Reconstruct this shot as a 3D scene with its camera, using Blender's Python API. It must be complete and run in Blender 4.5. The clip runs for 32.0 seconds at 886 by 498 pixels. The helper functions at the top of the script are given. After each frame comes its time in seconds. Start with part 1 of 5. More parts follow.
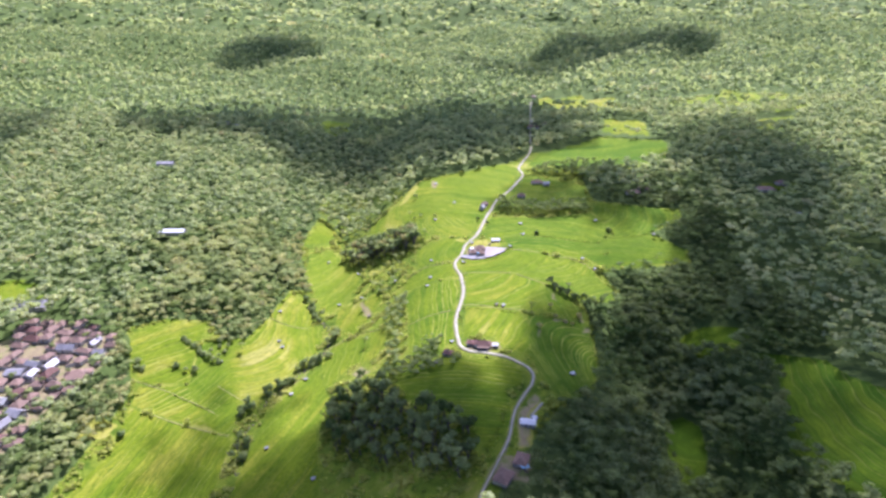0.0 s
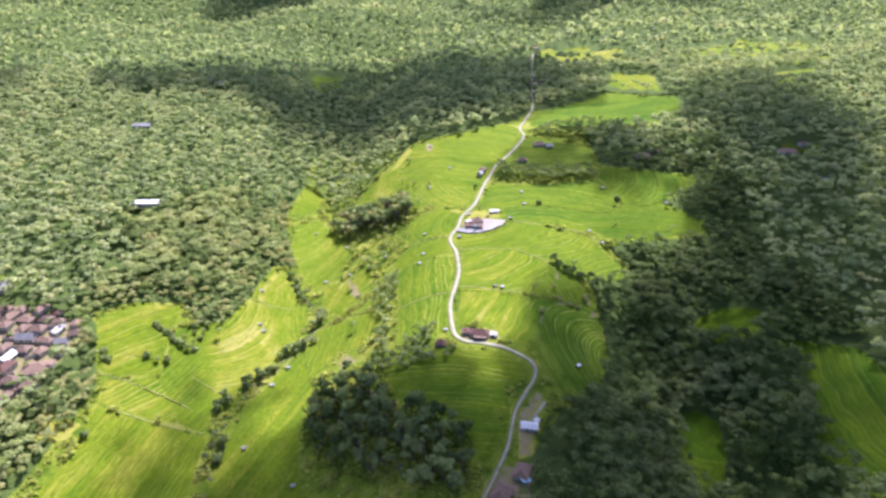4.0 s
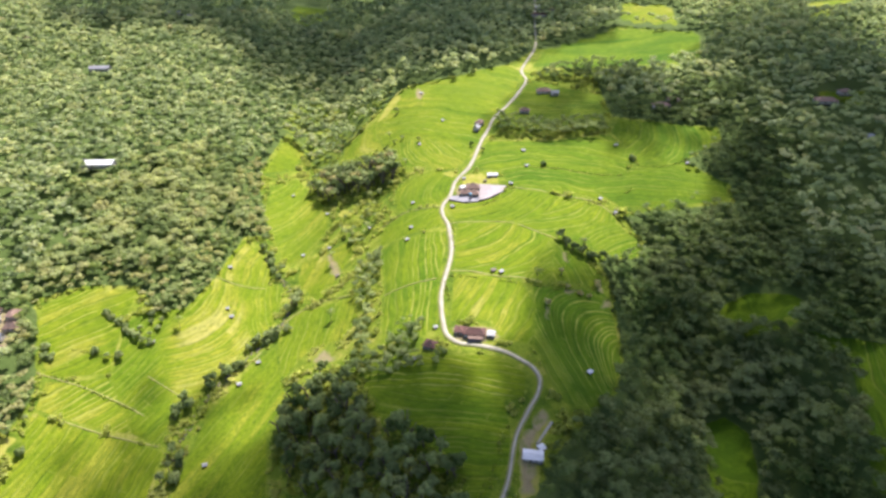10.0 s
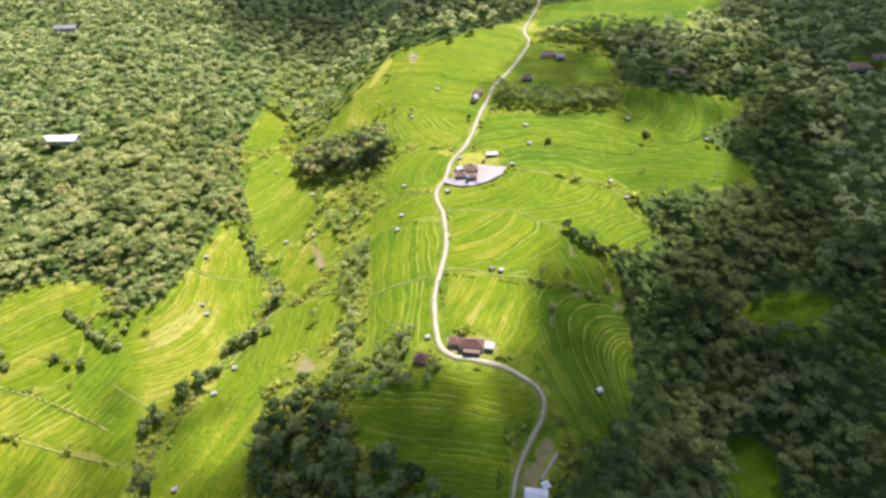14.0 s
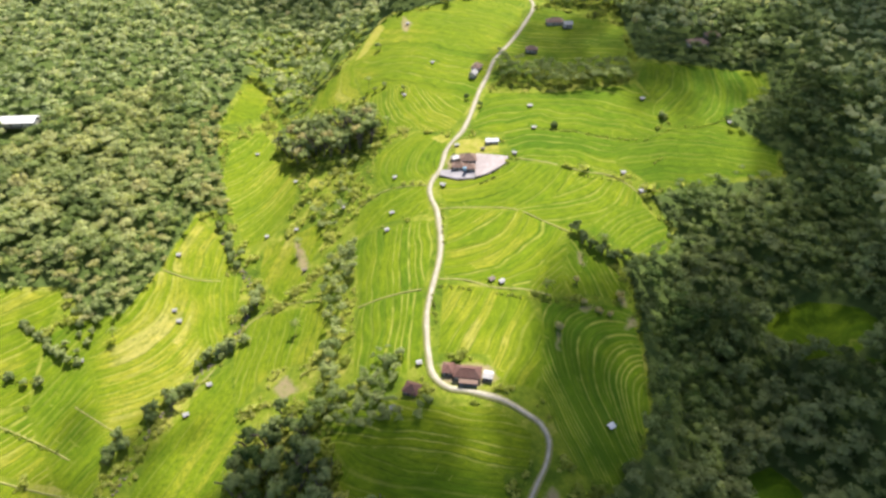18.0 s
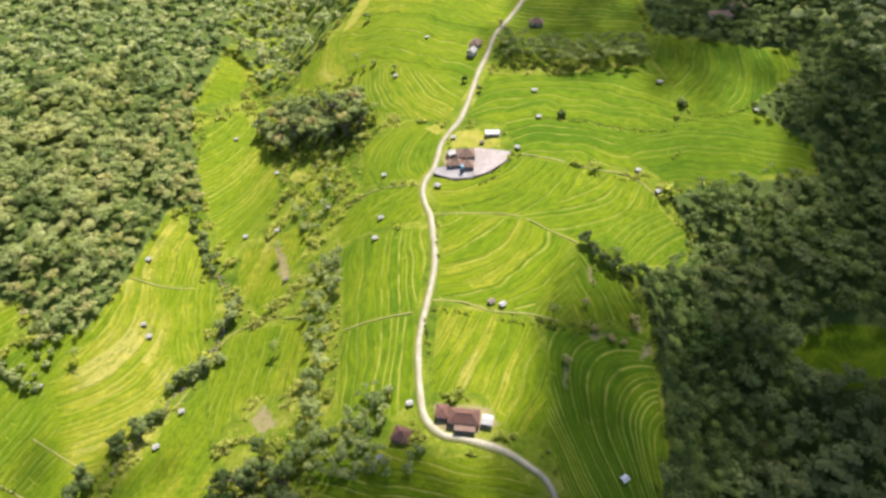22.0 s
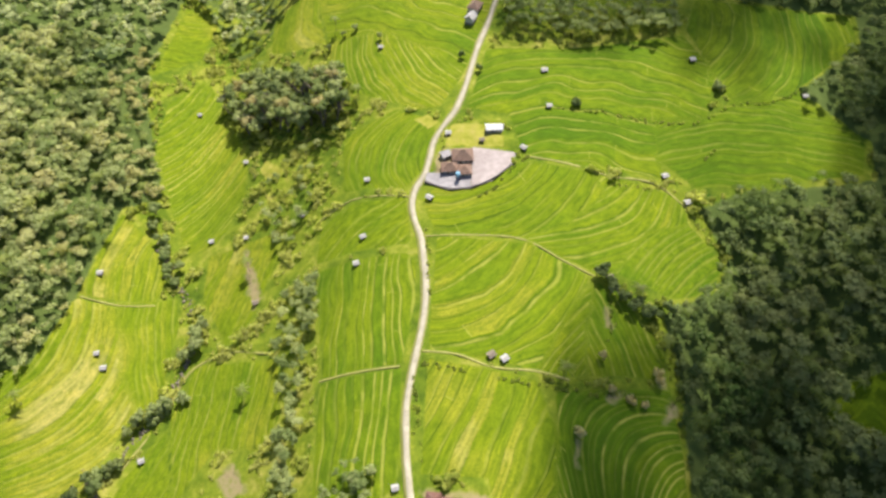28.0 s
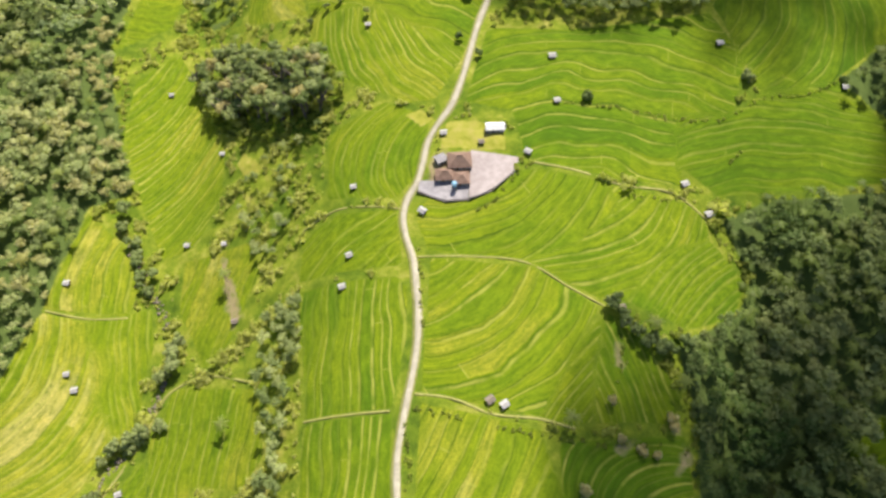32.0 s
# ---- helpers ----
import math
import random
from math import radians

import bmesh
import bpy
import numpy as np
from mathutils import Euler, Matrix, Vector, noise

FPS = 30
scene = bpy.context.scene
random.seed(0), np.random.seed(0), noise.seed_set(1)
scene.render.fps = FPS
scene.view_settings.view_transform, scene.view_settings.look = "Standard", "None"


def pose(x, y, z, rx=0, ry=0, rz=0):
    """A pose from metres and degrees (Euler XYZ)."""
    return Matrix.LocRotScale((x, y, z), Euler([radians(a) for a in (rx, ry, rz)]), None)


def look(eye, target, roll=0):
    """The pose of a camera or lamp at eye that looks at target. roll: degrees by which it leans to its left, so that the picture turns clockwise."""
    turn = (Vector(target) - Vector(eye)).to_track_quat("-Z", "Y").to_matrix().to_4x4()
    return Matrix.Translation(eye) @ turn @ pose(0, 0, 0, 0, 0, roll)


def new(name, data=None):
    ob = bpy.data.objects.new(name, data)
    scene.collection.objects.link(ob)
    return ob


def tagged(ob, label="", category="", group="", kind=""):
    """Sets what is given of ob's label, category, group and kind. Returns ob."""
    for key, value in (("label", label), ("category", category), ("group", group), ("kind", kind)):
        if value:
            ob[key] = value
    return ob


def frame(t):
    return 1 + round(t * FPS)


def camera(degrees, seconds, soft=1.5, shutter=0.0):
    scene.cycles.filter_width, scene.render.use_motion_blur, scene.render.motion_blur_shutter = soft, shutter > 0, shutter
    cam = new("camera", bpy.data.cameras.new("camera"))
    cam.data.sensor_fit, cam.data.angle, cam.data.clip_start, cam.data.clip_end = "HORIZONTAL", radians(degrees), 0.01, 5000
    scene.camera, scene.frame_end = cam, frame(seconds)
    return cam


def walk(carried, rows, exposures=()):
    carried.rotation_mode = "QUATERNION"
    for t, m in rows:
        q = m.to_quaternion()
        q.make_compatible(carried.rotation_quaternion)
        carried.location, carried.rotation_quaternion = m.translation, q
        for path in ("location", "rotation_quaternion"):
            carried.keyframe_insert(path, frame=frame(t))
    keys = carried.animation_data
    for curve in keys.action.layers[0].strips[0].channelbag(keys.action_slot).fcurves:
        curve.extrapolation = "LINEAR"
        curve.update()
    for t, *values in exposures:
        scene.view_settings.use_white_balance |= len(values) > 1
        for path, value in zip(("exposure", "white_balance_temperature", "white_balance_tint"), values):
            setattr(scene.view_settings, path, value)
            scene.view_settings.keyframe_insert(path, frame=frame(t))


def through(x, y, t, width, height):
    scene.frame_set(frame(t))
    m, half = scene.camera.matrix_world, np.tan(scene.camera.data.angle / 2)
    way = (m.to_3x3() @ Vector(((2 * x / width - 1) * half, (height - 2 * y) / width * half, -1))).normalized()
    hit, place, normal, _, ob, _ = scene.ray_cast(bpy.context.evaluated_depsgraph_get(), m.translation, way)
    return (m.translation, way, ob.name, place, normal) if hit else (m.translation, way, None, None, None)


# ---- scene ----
cam = camera(70, 32.0, soft=2.9)
# seconds, place in metres, tilt, heading and roll in degrees
PATH = [
    (0.0, 0.00, 0.00, 264.54, 69.268, 0.238, 0.697),
    (1.0, 1.67, 11.39, 264.35, 68.216, 0.324, 0.471),
    (2.0, 3.01, 22.73, 264.14, 67.139, 0.352, 0.332),
    (3.0, 3.98, 33.91, 263.97, 66.083, 0.330, 0.265),
    (6.0, 6.07, 67.03, 263.79, 62.883, 0.193, 0.270),
    (7.0, 6.67, 77.59, 263.73, 61.877, 0.161, 0.221),
    (8.0, 7.49, 88.24, 263.70, 60.839, 0.106, 0.165),
    (9.0, 8.24, 99.08, 263.81, 59.794, 0.075, 0.130),
    (10.0, 9.00, 110.03, 263.93, 58.672, 0.055, 0.077),
    (11.0, 9.79, 121.03, 264.08, 57.545, 0.038, 0.013),
    (12.0, 10.58, 131.96, 264.20, 56.443, 0.052, -0.021),
    (13.0, 11.39, 142.88, 264.18, 55.314, 0.042, -0.052),
    (14.0, 12.14, 153.80, 264.09, 54.223, 0.016, -0.066),
    (17.0, 14.50, 186.43, 263.94, 51.048, -0.009, -0.107),
    (18.0, 15.03, 197.27, 263.87, 49.978, 0.024, -0.143),
    (19.0, 15.59, 207.96, 263.81, 48.889, 0.026, -0.187),
    (20.0, 16.21, 218.74, 263.76, 47.792, -0.015, -0.182),
    (21.0, 16.71, 229.51, 263.79, 46.666, -0.033, -0.171),
    (22.0, 17.19, 240.34, 263.84, 45.513, -0.076, -0.160),
    (23.0, 17.34, 251.08, 263.92, 44.341, -0.131, -0.159),
    (24.0, 17.50, 261.70, 264.16, 43.196, -0.238, -0.056),
    (25.0, 17.80, 272.42, 264.32, 42.004, -0.310, -0.011),
    (28.0, 19.81, 303.82, 264.13, 37.727, -0.249, -0.064),
    (29.0, 20.36, 314.37, 263.82, 36.141, -0.249, -0.087),
    (30.0, 20.90, 324.88, 263.80, 34.547, -0.251, -0.116),
    (31.0, 21.43, 335.35, 263.84, 32.952, -0.248, -0.162),
    (32.0, 22.03, 345.77, 263.75, 31.353, -0.219, -0.195),
]
walk(cam, [(t, pose(x, y, z, tilt, 0, head) @ pose(0, 0, 0, 0, 0, roll)) for t, x, y, z, tilt, head, roll in PATH],
     exposures=((0, 1.16, 5320, 35), (6, 1.19, 5700, 26), (14, 1.15, 6150, 19), (20, 1.05, 6380, 16), (28, 0.92, 6500, 15), (32, 0.88, 6530, 15)))


# ---- daylight ----
SUN_HIGH, SUN_ROUND = 56, 17      # degrees above the horizon, and from +y towards +x
world = bpy.data.worlds.new("sky")
scene.world = world
world.use_nodes = True
sky = world.node_tree.nodes.new("ShaderNodeTexSky")
sky.sky_type, sky.sun_disc = "NISHITA", False
sky.sun_elevation, sky.sun_rotation = radians(SUN_HIGH), radians(SUN_ROUND)
sky.air_density, sky.dust_density = 1.0, 2.0
world.node_tree.links.new(sky.outputs[0], world.node_tree.nodes["Background"].inputs["Color"])
world.node_tree.nodes["Background"].inputs["Strength"].default_value = 0.088
sun = new("sun", bpy.data.lights.new("sun", "SUN"))
sun.data.energy, sun.data.angle, sun.data.color = 5.0, radians(0.6), (1.0, 0.95, 0.84)
SUNWARD = Vector((math.sin(radians(SUN_ROUND)) * math.cos(radians(SUN_HIGH)),
                  math.cos(radians(SUN_ROUND)) * math.cos(radians(SUN_HIGH)), math.sin(radians(SUN_HIGH))))
sun.matrix_world = look(SUNWARD * 900, (0, 0, 0))


# ---- materials ----
class Nodes:
    """Short hand for node materials."""

    def __init__(self, name, rough=0.8, metal=0.0):
        self.mat = bpy.data.materials.new(name)
        self.mat.use_nodes = True
        self.tree = self.mat.node_tree
        self.bsdf = self.tree.nodes["Principled BSDF"]
        self.bsdf.inputs["Roughness"].default_value = rough
        self.bsdf.inputs["Metallic"].default_value = metal
        self.bsdf.inputs["Specular IOR Level"].default_value = 0.3

    def put(self, socket, value):
        if hasattr(value, "is_linked"):
            self.tree.links.new(value, socket)
        elif isinstance(value, tuple) and len(value) == 3 and socket.type == "RGBA":
            socket.default_value = (*value, 1)
        else:
            socket.default_value = value

    def node(self, kind, **inputs):
        n = self.tree.nodes.new("ShaderNode" + kind)
        for key, value in inputs.items():
            self.put(n.inputs[key.replace("_", " ")], value)
        return n

    def place(self):
        return self.tree.nodes.new("ShaderNodeTexCoord").outputs["Object"]

    def world_place(self):
        return self.tree.nodes.new("ShaderNodeNewGeometry").outputs["Position"]

    def island(self):
        return self.tree.nodes.new("ShaderNodeNewGeometry").outputs["Random Per Island"]

    def chance(self):
        return self.tree.nodes.new("ShaderNodeObjectInfo").outputs["Random"]

    def attr(self, name):
        n = self.tree.nodes.new("ShaderNodeAttribute")
        n.attribute_name = name
        return n.outputs["Fac"]

    def noise(self, size, detail=3.0, where=None, rough=0.55):
        return self.node("TexNoise", Vector=where or self.world_place(), Scale=1.0 / size, Detail=detail, Roughness=rough).outputs["Fac"]

    def math(self, op, a, b=0.0, c=0.0):
        n = self.tree.nodes.new("ShaderNodeMath")
        n.operation = op
        for i, v in enumerate((a, b, c)):
            self.put(n.inputs[i], v)
        return n.outputs[0]

    def between(self, value, lo, hi, a=0.0, b=1.0):
        n = self.node("MapRange", Value=value)
        n.interpolation_type = "SMOOTHSTEP"
        for key, v in (("From Min", lo), ("From Max", hi), ("To Min", a), ("To Max", b)):
            n.inputs[key].default_value = v
        return n.outputs[0]

    def mix(self, fac, a, b, how="MIX"):
        n = self.tree.nodes.new("ShaderNodeMix")
        n.data_type, n.blend_type = "RGBA", how
        for i, v in ((0, fac), (6, a), (7, b)):
            self.put(n.inputs[i], v)
        return n.outputs[2]

    def ramp(self, fac, *stops):
        n = self.node("ValToRGB", Fac=fac)
        while len(n.color_ramp.elements) < len(stops):
            n.color_ramp.elements.new(0.5)
        for e, (at, colour) in zip(n.color_ramp.elements, stops):
            e.position, e.color = at, (*colour, 1)
        return n.outputs["Color"]

    def bump(self, height, strength=0.5, depth=0.1):
        n = self.node("Bump", Height=height, Strength=strength, Distance=depth)
        self.put(self.bsdf.inputs["Normal"], n.outputs[0])

    def done(self, colour):
        self.put(self.bsdf.inputs["Base Color"], colour)
        return self.mat

    def leafy(self, colour, through=0.3):
        """Lets part of the light through, as leaves do."""
        self.put(self.bsdf.inputs["Base Color"], colour)
        thin = self.node("BsdfTranslucent", Color=self.mix(1.0, colour, (1.7, 1.7, 1.2), "MULTIPLY"))
        both = self.node("MixShader", Fac=through)
        self.tree.links.new(self.bsdf.outputs[0], both.inputs[1])
        self.tree.links.new(thin.outputs[0], both.inputs[2])
        self.tree.links.new(both.outputs[0], self.tree.nodes["Material Output"].inputs["Surface"])
        return self.mat


def ground_material():
    m = Nodes("rice_and_grass", 0.9)
    m.bsdf.inputs["Specular IOR Level"].default_value = 0.06
    wobble = m.math("MULTIPLY", m.math("SUBTRACT", m.noise(8, 2), 0.5), 0.30)
    phase, plot = m.math("ADD", m.attr("phase"), wobble), m.attr("plot")
    # rice plots: one tone to each tread and each plot along it
    tread = m.math("FLOOR", phase)

    def dice(a, b):
        return m.node("TexWhiteNoise", Vector=m.node("CombineXYZ", X=a, Y=b).outputs[0]).outputs["Value"]

    along = m.math("ADD", plot, m.math("MULTIPLY", dice(tread, 3.0), 7.0))
    plot_tone = dice(tread, m.math("FLOOR", along))
    tone = m.math("ADD", m.math("ADD", m.math("MULTIPLY", plot_tone, 0.16), m.math("MULTIPLY", dice(tread, 2.0), 0.24)), m.math("MULTIPLY", m.between(m.noise(38, 3), 0.3, 0.7), 0.30))
    # ripeness yellows a field; low values paint cloud shade as deeper green
    tone = m.math("ADD", tone, m.math("MULTIPLY", m.attr("ripe_shade"), 0.48))
    rice = m.ramp(tone, (0.0, (0.034, 0.096, 0.0050)), (0.32, (0.090, 0.154, 0.0060)), (0.68, (0.158, 0.208, 0.0075)), (0.88, (0.250, 0.256, 0.024)), (1.0, (0.360, 0.330, 0.085)))
    blades = m.noise(0.8, 5, rough=0.8)
    rice = m.mix(m.between(blades, 0.3, 0.72, 0.0, 0.6), rice, (0.044, 0.088, 0.0045))
    rice = m.mix(m.between(m.noise(2.4, 4, rough=0.7), 0.5, 0.72, 0.0, 0.5), rice, (0.066, 0.114, 0.0055))
    rice = m.mix(m.between(m.noise(6.5, 3), 0.54, 0.74, 0.0, 0.45), rice, (1.45, 1.32, 1.2), "MULTIPLY")
    # rows of planting along the terraces: fine streaks of two widths
    wide = m.attr("wide")
    over = m.math("MULTIPLY", phase, wide)
    lengthways = m.math("MULTIPLY", plot, 9.0)
    streak = m.node("TexNoise", Vector=m.node("CombineXYZ", X=over, Y=lengthways).outputs[0], Scale=0.9, Detail=3.0, Roughness=0.6).outputs["Fac"]
    rice = m.mix(m.between(streak, 0.46, 0.66, 0.0, 0.55), rice, m.mix(1.0, rice, (1.60, 1.42, 1.4), "MULTIPLY"))
    rice = m.mix(m.between(streak, 0.50, 0.34, 0.0, 0.38), rice, (0.046, 0.090, 0.005))
    # pale bund along the edge of each tread, its grassy riser darkened with painted shade, and bunds across
    edge = m.math("FRACT", phase)
    near = m.math("MULTIPLY", m.math("ABSOLUTE", m.math("SUBTRACT", edge, 0.80)), wide)
    rim = m.math("MULTIPLY", m.between(near, 0.16, 0.62, 1.0, 0.0), m.between(dice(tread, 9.0), 0.05, 0.7, 0.2, 1.0))
    field = m.math("FLOOR", m.math("DIVIDE", m.math("SUBTRACT", tread, 12.0), 57.0))
    rim = m.math("MULTIPLY", rim, m.between(dice(field, 4.0), 0.2, 0.8, 0.45, 1.0))
    rim = m.math("MULTIPLY", rim, m.between(m.noise(9, 4), 0.32, 0.58, 0.15, 1.0))
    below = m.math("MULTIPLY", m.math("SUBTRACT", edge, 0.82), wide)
    riser_shade = m.math("MULTIPLY", m.math("MULTIPLY", m.between(below, 0.10, 0.32), m.between(below, 0.55, 0.95, 1.0, 0.0)), m.between(dice(tread, 5.0), 0.1, 0.8, 0.25, 0.95))
    across = m.math("MULTIPLY", m.between(m.math("FRACT", along), 0.0, 0.008, 1.0, 0.0), m.between(m.noise(22, 1), 0.47, 0.57))
    bund = m.mix(m.noise(3, 3), (0.200, 0.235, 0.016), (0.360, 0.350, 0.080))
    rice = m.mix(m.math("MULTIPLY", riser_shade, 0.7), rice, (0.040, 0.076, 0.005))
    rice = m.mix(m.math("MULTIPLY", m.math("MAXIMUM", rim, across), 0.82), rice, bund)
    # rough grass between the fields, with dry and bare patches
    kind = m.math("ADD", m.math("MULTIPLY", m.noise(24, 4, rough=0.6), 0.55), m.math("MULTIPLY", m.noise(5, 5, rough=0.7), 0.45))
    grass = m.ramp(kind, (0.34, (0.046, 0.088, 0.008)), (0.44, (0.100, 0.152, 0.011)), (0.53, (0.180, 0.222, 0.018)), (0.62, (0.300, 0.292, 0.055)), (0.71, (0.370, 0.310, 0.130)))
    grass = m.mix(m.between(m.noise(1.1, 5, rough=0.75), 0.36, 0.7, 0.0, 0.42), grass, (0.065, 0.100, 0.009))
    lawn = m.ramp(m.noise(4, 4, rough=0.7), (0.3, (0.180, 0.205, 0.020)), (0.5, (0.265, 0.265, 0.040)), (0.75, (0.340, 0.290, 0.090)))
    floor = m.mix(m.noise(6, 4), (0.045, 0.076, 0.018), (0.105, 0.140, 0.036))
    earth = m.ramp(m.noise(5, 5, rough=0.7), (0.3, (0.17, 0.125, 0.08)), (0.5, (0.290, 0.228, 0.128)), (0.62, (0.18, 0.19, 0.06)), (0.72, (0.12, 0.145, 0.03)))
    soft = m.math("MULTIPLY", m.math("SUBTRACT", m.noise(5, 4), 0.5), 0.8)
    colour = m.mix(m.between(m.math("ADD", m.attr("open"), soft), 0.4, 0.6), floor, grass)
    colour = m.mix(m.between(m.math("ADD", m.attr("rice"), m.math("MULTIPLY", soft, 0.8)), 0.4, 0.6), colour, rice)
    colour = m.mix(m.between(m.math("ADD", m.attr("lawn"), soft), 0.42, 0.58), colour, lawn)
    colour = m.mix(m.between(m.math("ADD", m.attr("yard"), m.math("MULTIPLY", soft, 2.4)), 0.50, 1.0, 0.0, 0.85), colour, earth)
    m.bump(blades, 0.7, 0.6)
    return m.done(colour)


def foliage(name, dark, mid, light, odd, through=0.28, sheen=0.15, gloss=0.7, mottle=0.4):
    m = Nodes(name, gloss)
    m.bsdf.inputs["Specular IOR Level"].default_value = sheen
    kind = m.attr("tint")
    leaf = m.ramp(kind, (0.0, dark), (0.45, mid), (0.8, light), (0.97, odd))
    leaf = m.mix(m.math("MULTIPLY", m.island(), mottle), leaf, m.mix(0.5, leaf, light))
    leaf = m.mix(m.between(m.noise(2.6, 3, rough=0.6), 0.45, 0.75, 0.0, 0.20), leaf, dark)
    leaf = m.mix(m.between(m.noise(70, 2), 0.35, 0.7, 0.0, 0.4), leaf, light)
    leaf = m.mix(m.between(m.noise(19, 3), 0.5, 0.72, 0.0, 0.28), leaf, m.mix(0.55, leaf, odd))
    return m.leafy(leaf, through)


def plain(name, a, b, size=1.5, rough=0.8, metal=0.0, spread=0.25, lift=0.03):
    """Two tones in fine and coarse patches, with some difference from one object to the next."""
    m = Nodes(name, rough, metal)
    fine, coarse = m.noise(size, 5, m.place(), 0.7), m.noise(size * 6, 2)
    colour = m.mix(m.between(fine, 0.3, 0.7), a, b)
    colour = m.mix(m.between(coarse, 0.35, 0.65, 0.0, 0.35), colour, tuple(0.6 * c for c in a))
    colour = m.mix(m.math("MULTIPLY", m.chance(), spread), colour, tuple(0.5 * c for c in b))
    m.bump(fine, 0.4, lift)
    return m.done(colour)


def tiled(name, a, b, rough=0.8):
    """Rows of clay tiles, weathered."""
    m = Nodes(name, rough)
    rows = m.node("TexWave", Vector=m.place(), Scale=1.1, Distortion=1.5, Detail=2.0)
    rows.bands_direction = "Z"
    colour = m.mix(m.between(m.noise(1.4, 5, m.place(), 0.75), 0.32, 0.68), a, b)
    colour = m.mix(m.math("MULTIPLY", rows.outputs["Fac"], 0.35), colour, tuple(0.45 * c for c in a))
    colour = m.mix(m.between(m.noise(4, 3), 0.5, 0.75, 0.0, 0.5), colour, (0.10, 0.085, 0.07))
    colour = m.mix(m.math("MULTIPLY", m.chance(), 0.6), colour, tuple(0.5 * c for c in b))
    m.bump(rows.outputs["Fac"], 0.5, 0.05)
    return m.done(colour)


GROUND = ground_material()
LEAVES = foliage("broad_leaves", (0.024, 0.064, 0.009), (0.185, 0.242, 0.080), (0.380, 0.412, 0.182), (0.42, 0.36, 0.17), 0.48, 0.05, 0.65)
# paler and cooler than the broad leaves: distance haze painted into the leaf colour
HAZED_LEAVES = foliage("hazed_forest_leaves", (0.094, 0.142, 0.058), (0.228, 0.280, 0.118), (0.372, 0.406, 0.195), (0.42, 0.37, 0.19), 0.42, 0.05, 0.7, 0.25)
SCRUB = foliage("scrub_leaves", (0.034, 0.066, 0.010), (0.225, 0.270, 0.040), (0.385, 0.405, 0.095), (0.36, 0.37, 0.11), 0.55, 0.08, 0.65)
FRONDS = foliage("palm_fronds", (0.072, 0.118, 0.020), (0.165, 0.225, 0.045), (0.270, 0.310, 0.075), (0.30, 0.25, 0.09), 0.6, 0.25, 0.55)
BARK = plain("bark", (0.10, 0.08, 0.06), (0.20, 0.17, 0.13), 0.4)
ROADWAY = plain("pale_concrete_road", (0.285, 0.262, 0.185), (0.425, 0.392, 0.295), 0.8, spread=0.0)
VERGE = plain("dry_verge", (0.15, 0.17, 0.03), (0.26, 0.24, 0.09), 1.0, spread=0.0)
STRAW = plain("trodden_straw", (0.20, 0.21, 0.04), (0.30, 0.28, 0.09), 0.8, spread=0.0)
CLAY = tiled("weathered_clay_tiles", (0.170, 0.104, 0.072), (0.300, 0.198, 0.145))
RUST = tiled("maroon_clay_tiles", (0.120, 0.056, 0.042), (0.185, 0.095, 0.072))
SHEET = plain("whitewashed_sheet_metal", (0.30, 0.29, 0.27), (0.43, 0.42, 0.39), 1.2, 0.6, 0.0)
WHITE_SHEET = plain("white_painted_sheet_metal", (0.60, 0.60, 0.58), (0.78, 0.77, 0.74), 1.2, 0.5, 0.0)
GREY_SHEET = plain("grey_sheet_metal", (0.203, 0.195, 0.203), (0.328, 0.312, 0.312), 1.0, 0.5, 0.2)
BLUE_SHEET = plain("blue_plastic_sheet", (0.130, 0.300, 0.430), (0.240, 0.420, 0.530), 0.8, 0.4)
THATCH = plain("thatch", (0.156, 0.125, 0.094), (0.250, 0.211, 0.156), 0.5)
PLASTER = plain("pale_plaster", (0.42, 0.39, 0.33), (0.58, 0.55, 0.48), 1.0)
TIMBER = plain("dark_timber", (0.07, 0.05, 0.035), (0.14, 0.10, 0.07), 0.4)
GLASS = plain("dark_window_glass", (0.03, 0.035, 0.04), (0.05, 0.055, 0.06), 1.0, 0.15)
PAVING = plain("pale_pink_paving", (0.270, 0.230, 0.215), (0.370, 0.325, 0.305), 2.0, spread=0.0)
GREY_PAVING = plain("grey_concrete_yard", (0.200, 0.190, 0.195), (0.300, 0.285, 0.285), 2.0, spread=0.0)
STONE = plain("dark_stone_wall", (0.109, 0.094, 0.086), (0.187, 0.164, 0.148), 0.6)
STREAM = plain("stream_stones", (0.100, 0.085, 0.060), (0.200, 0.172, 0.125), 0.7, 0.85, spread=0.0)


def cloud_material(name, clearness):
    """White vapour that lets part of the light straight through."""
    m = Nodes(name, 1.0)
    m.put(m.bsdf.inputs["Base Color"], (0.9, 0.9, 0.9))
    clear = m.node("BsdfTransparent")
    both = m.node("MixShader", Fac=clearness)
    m.tree.links.new(m.bsdf.outputs[0], both.inputs[1])
    m.tree.links.new(clear.outputs[0], both.inputs[2])
    m.tree.links.new(both.outputs[0], m.tree.nodes["Material Output"].inputs["Surface"])
    return m.mat


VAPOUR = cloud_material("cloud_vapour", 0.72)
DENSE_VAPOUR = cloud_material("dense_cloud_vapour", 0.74)

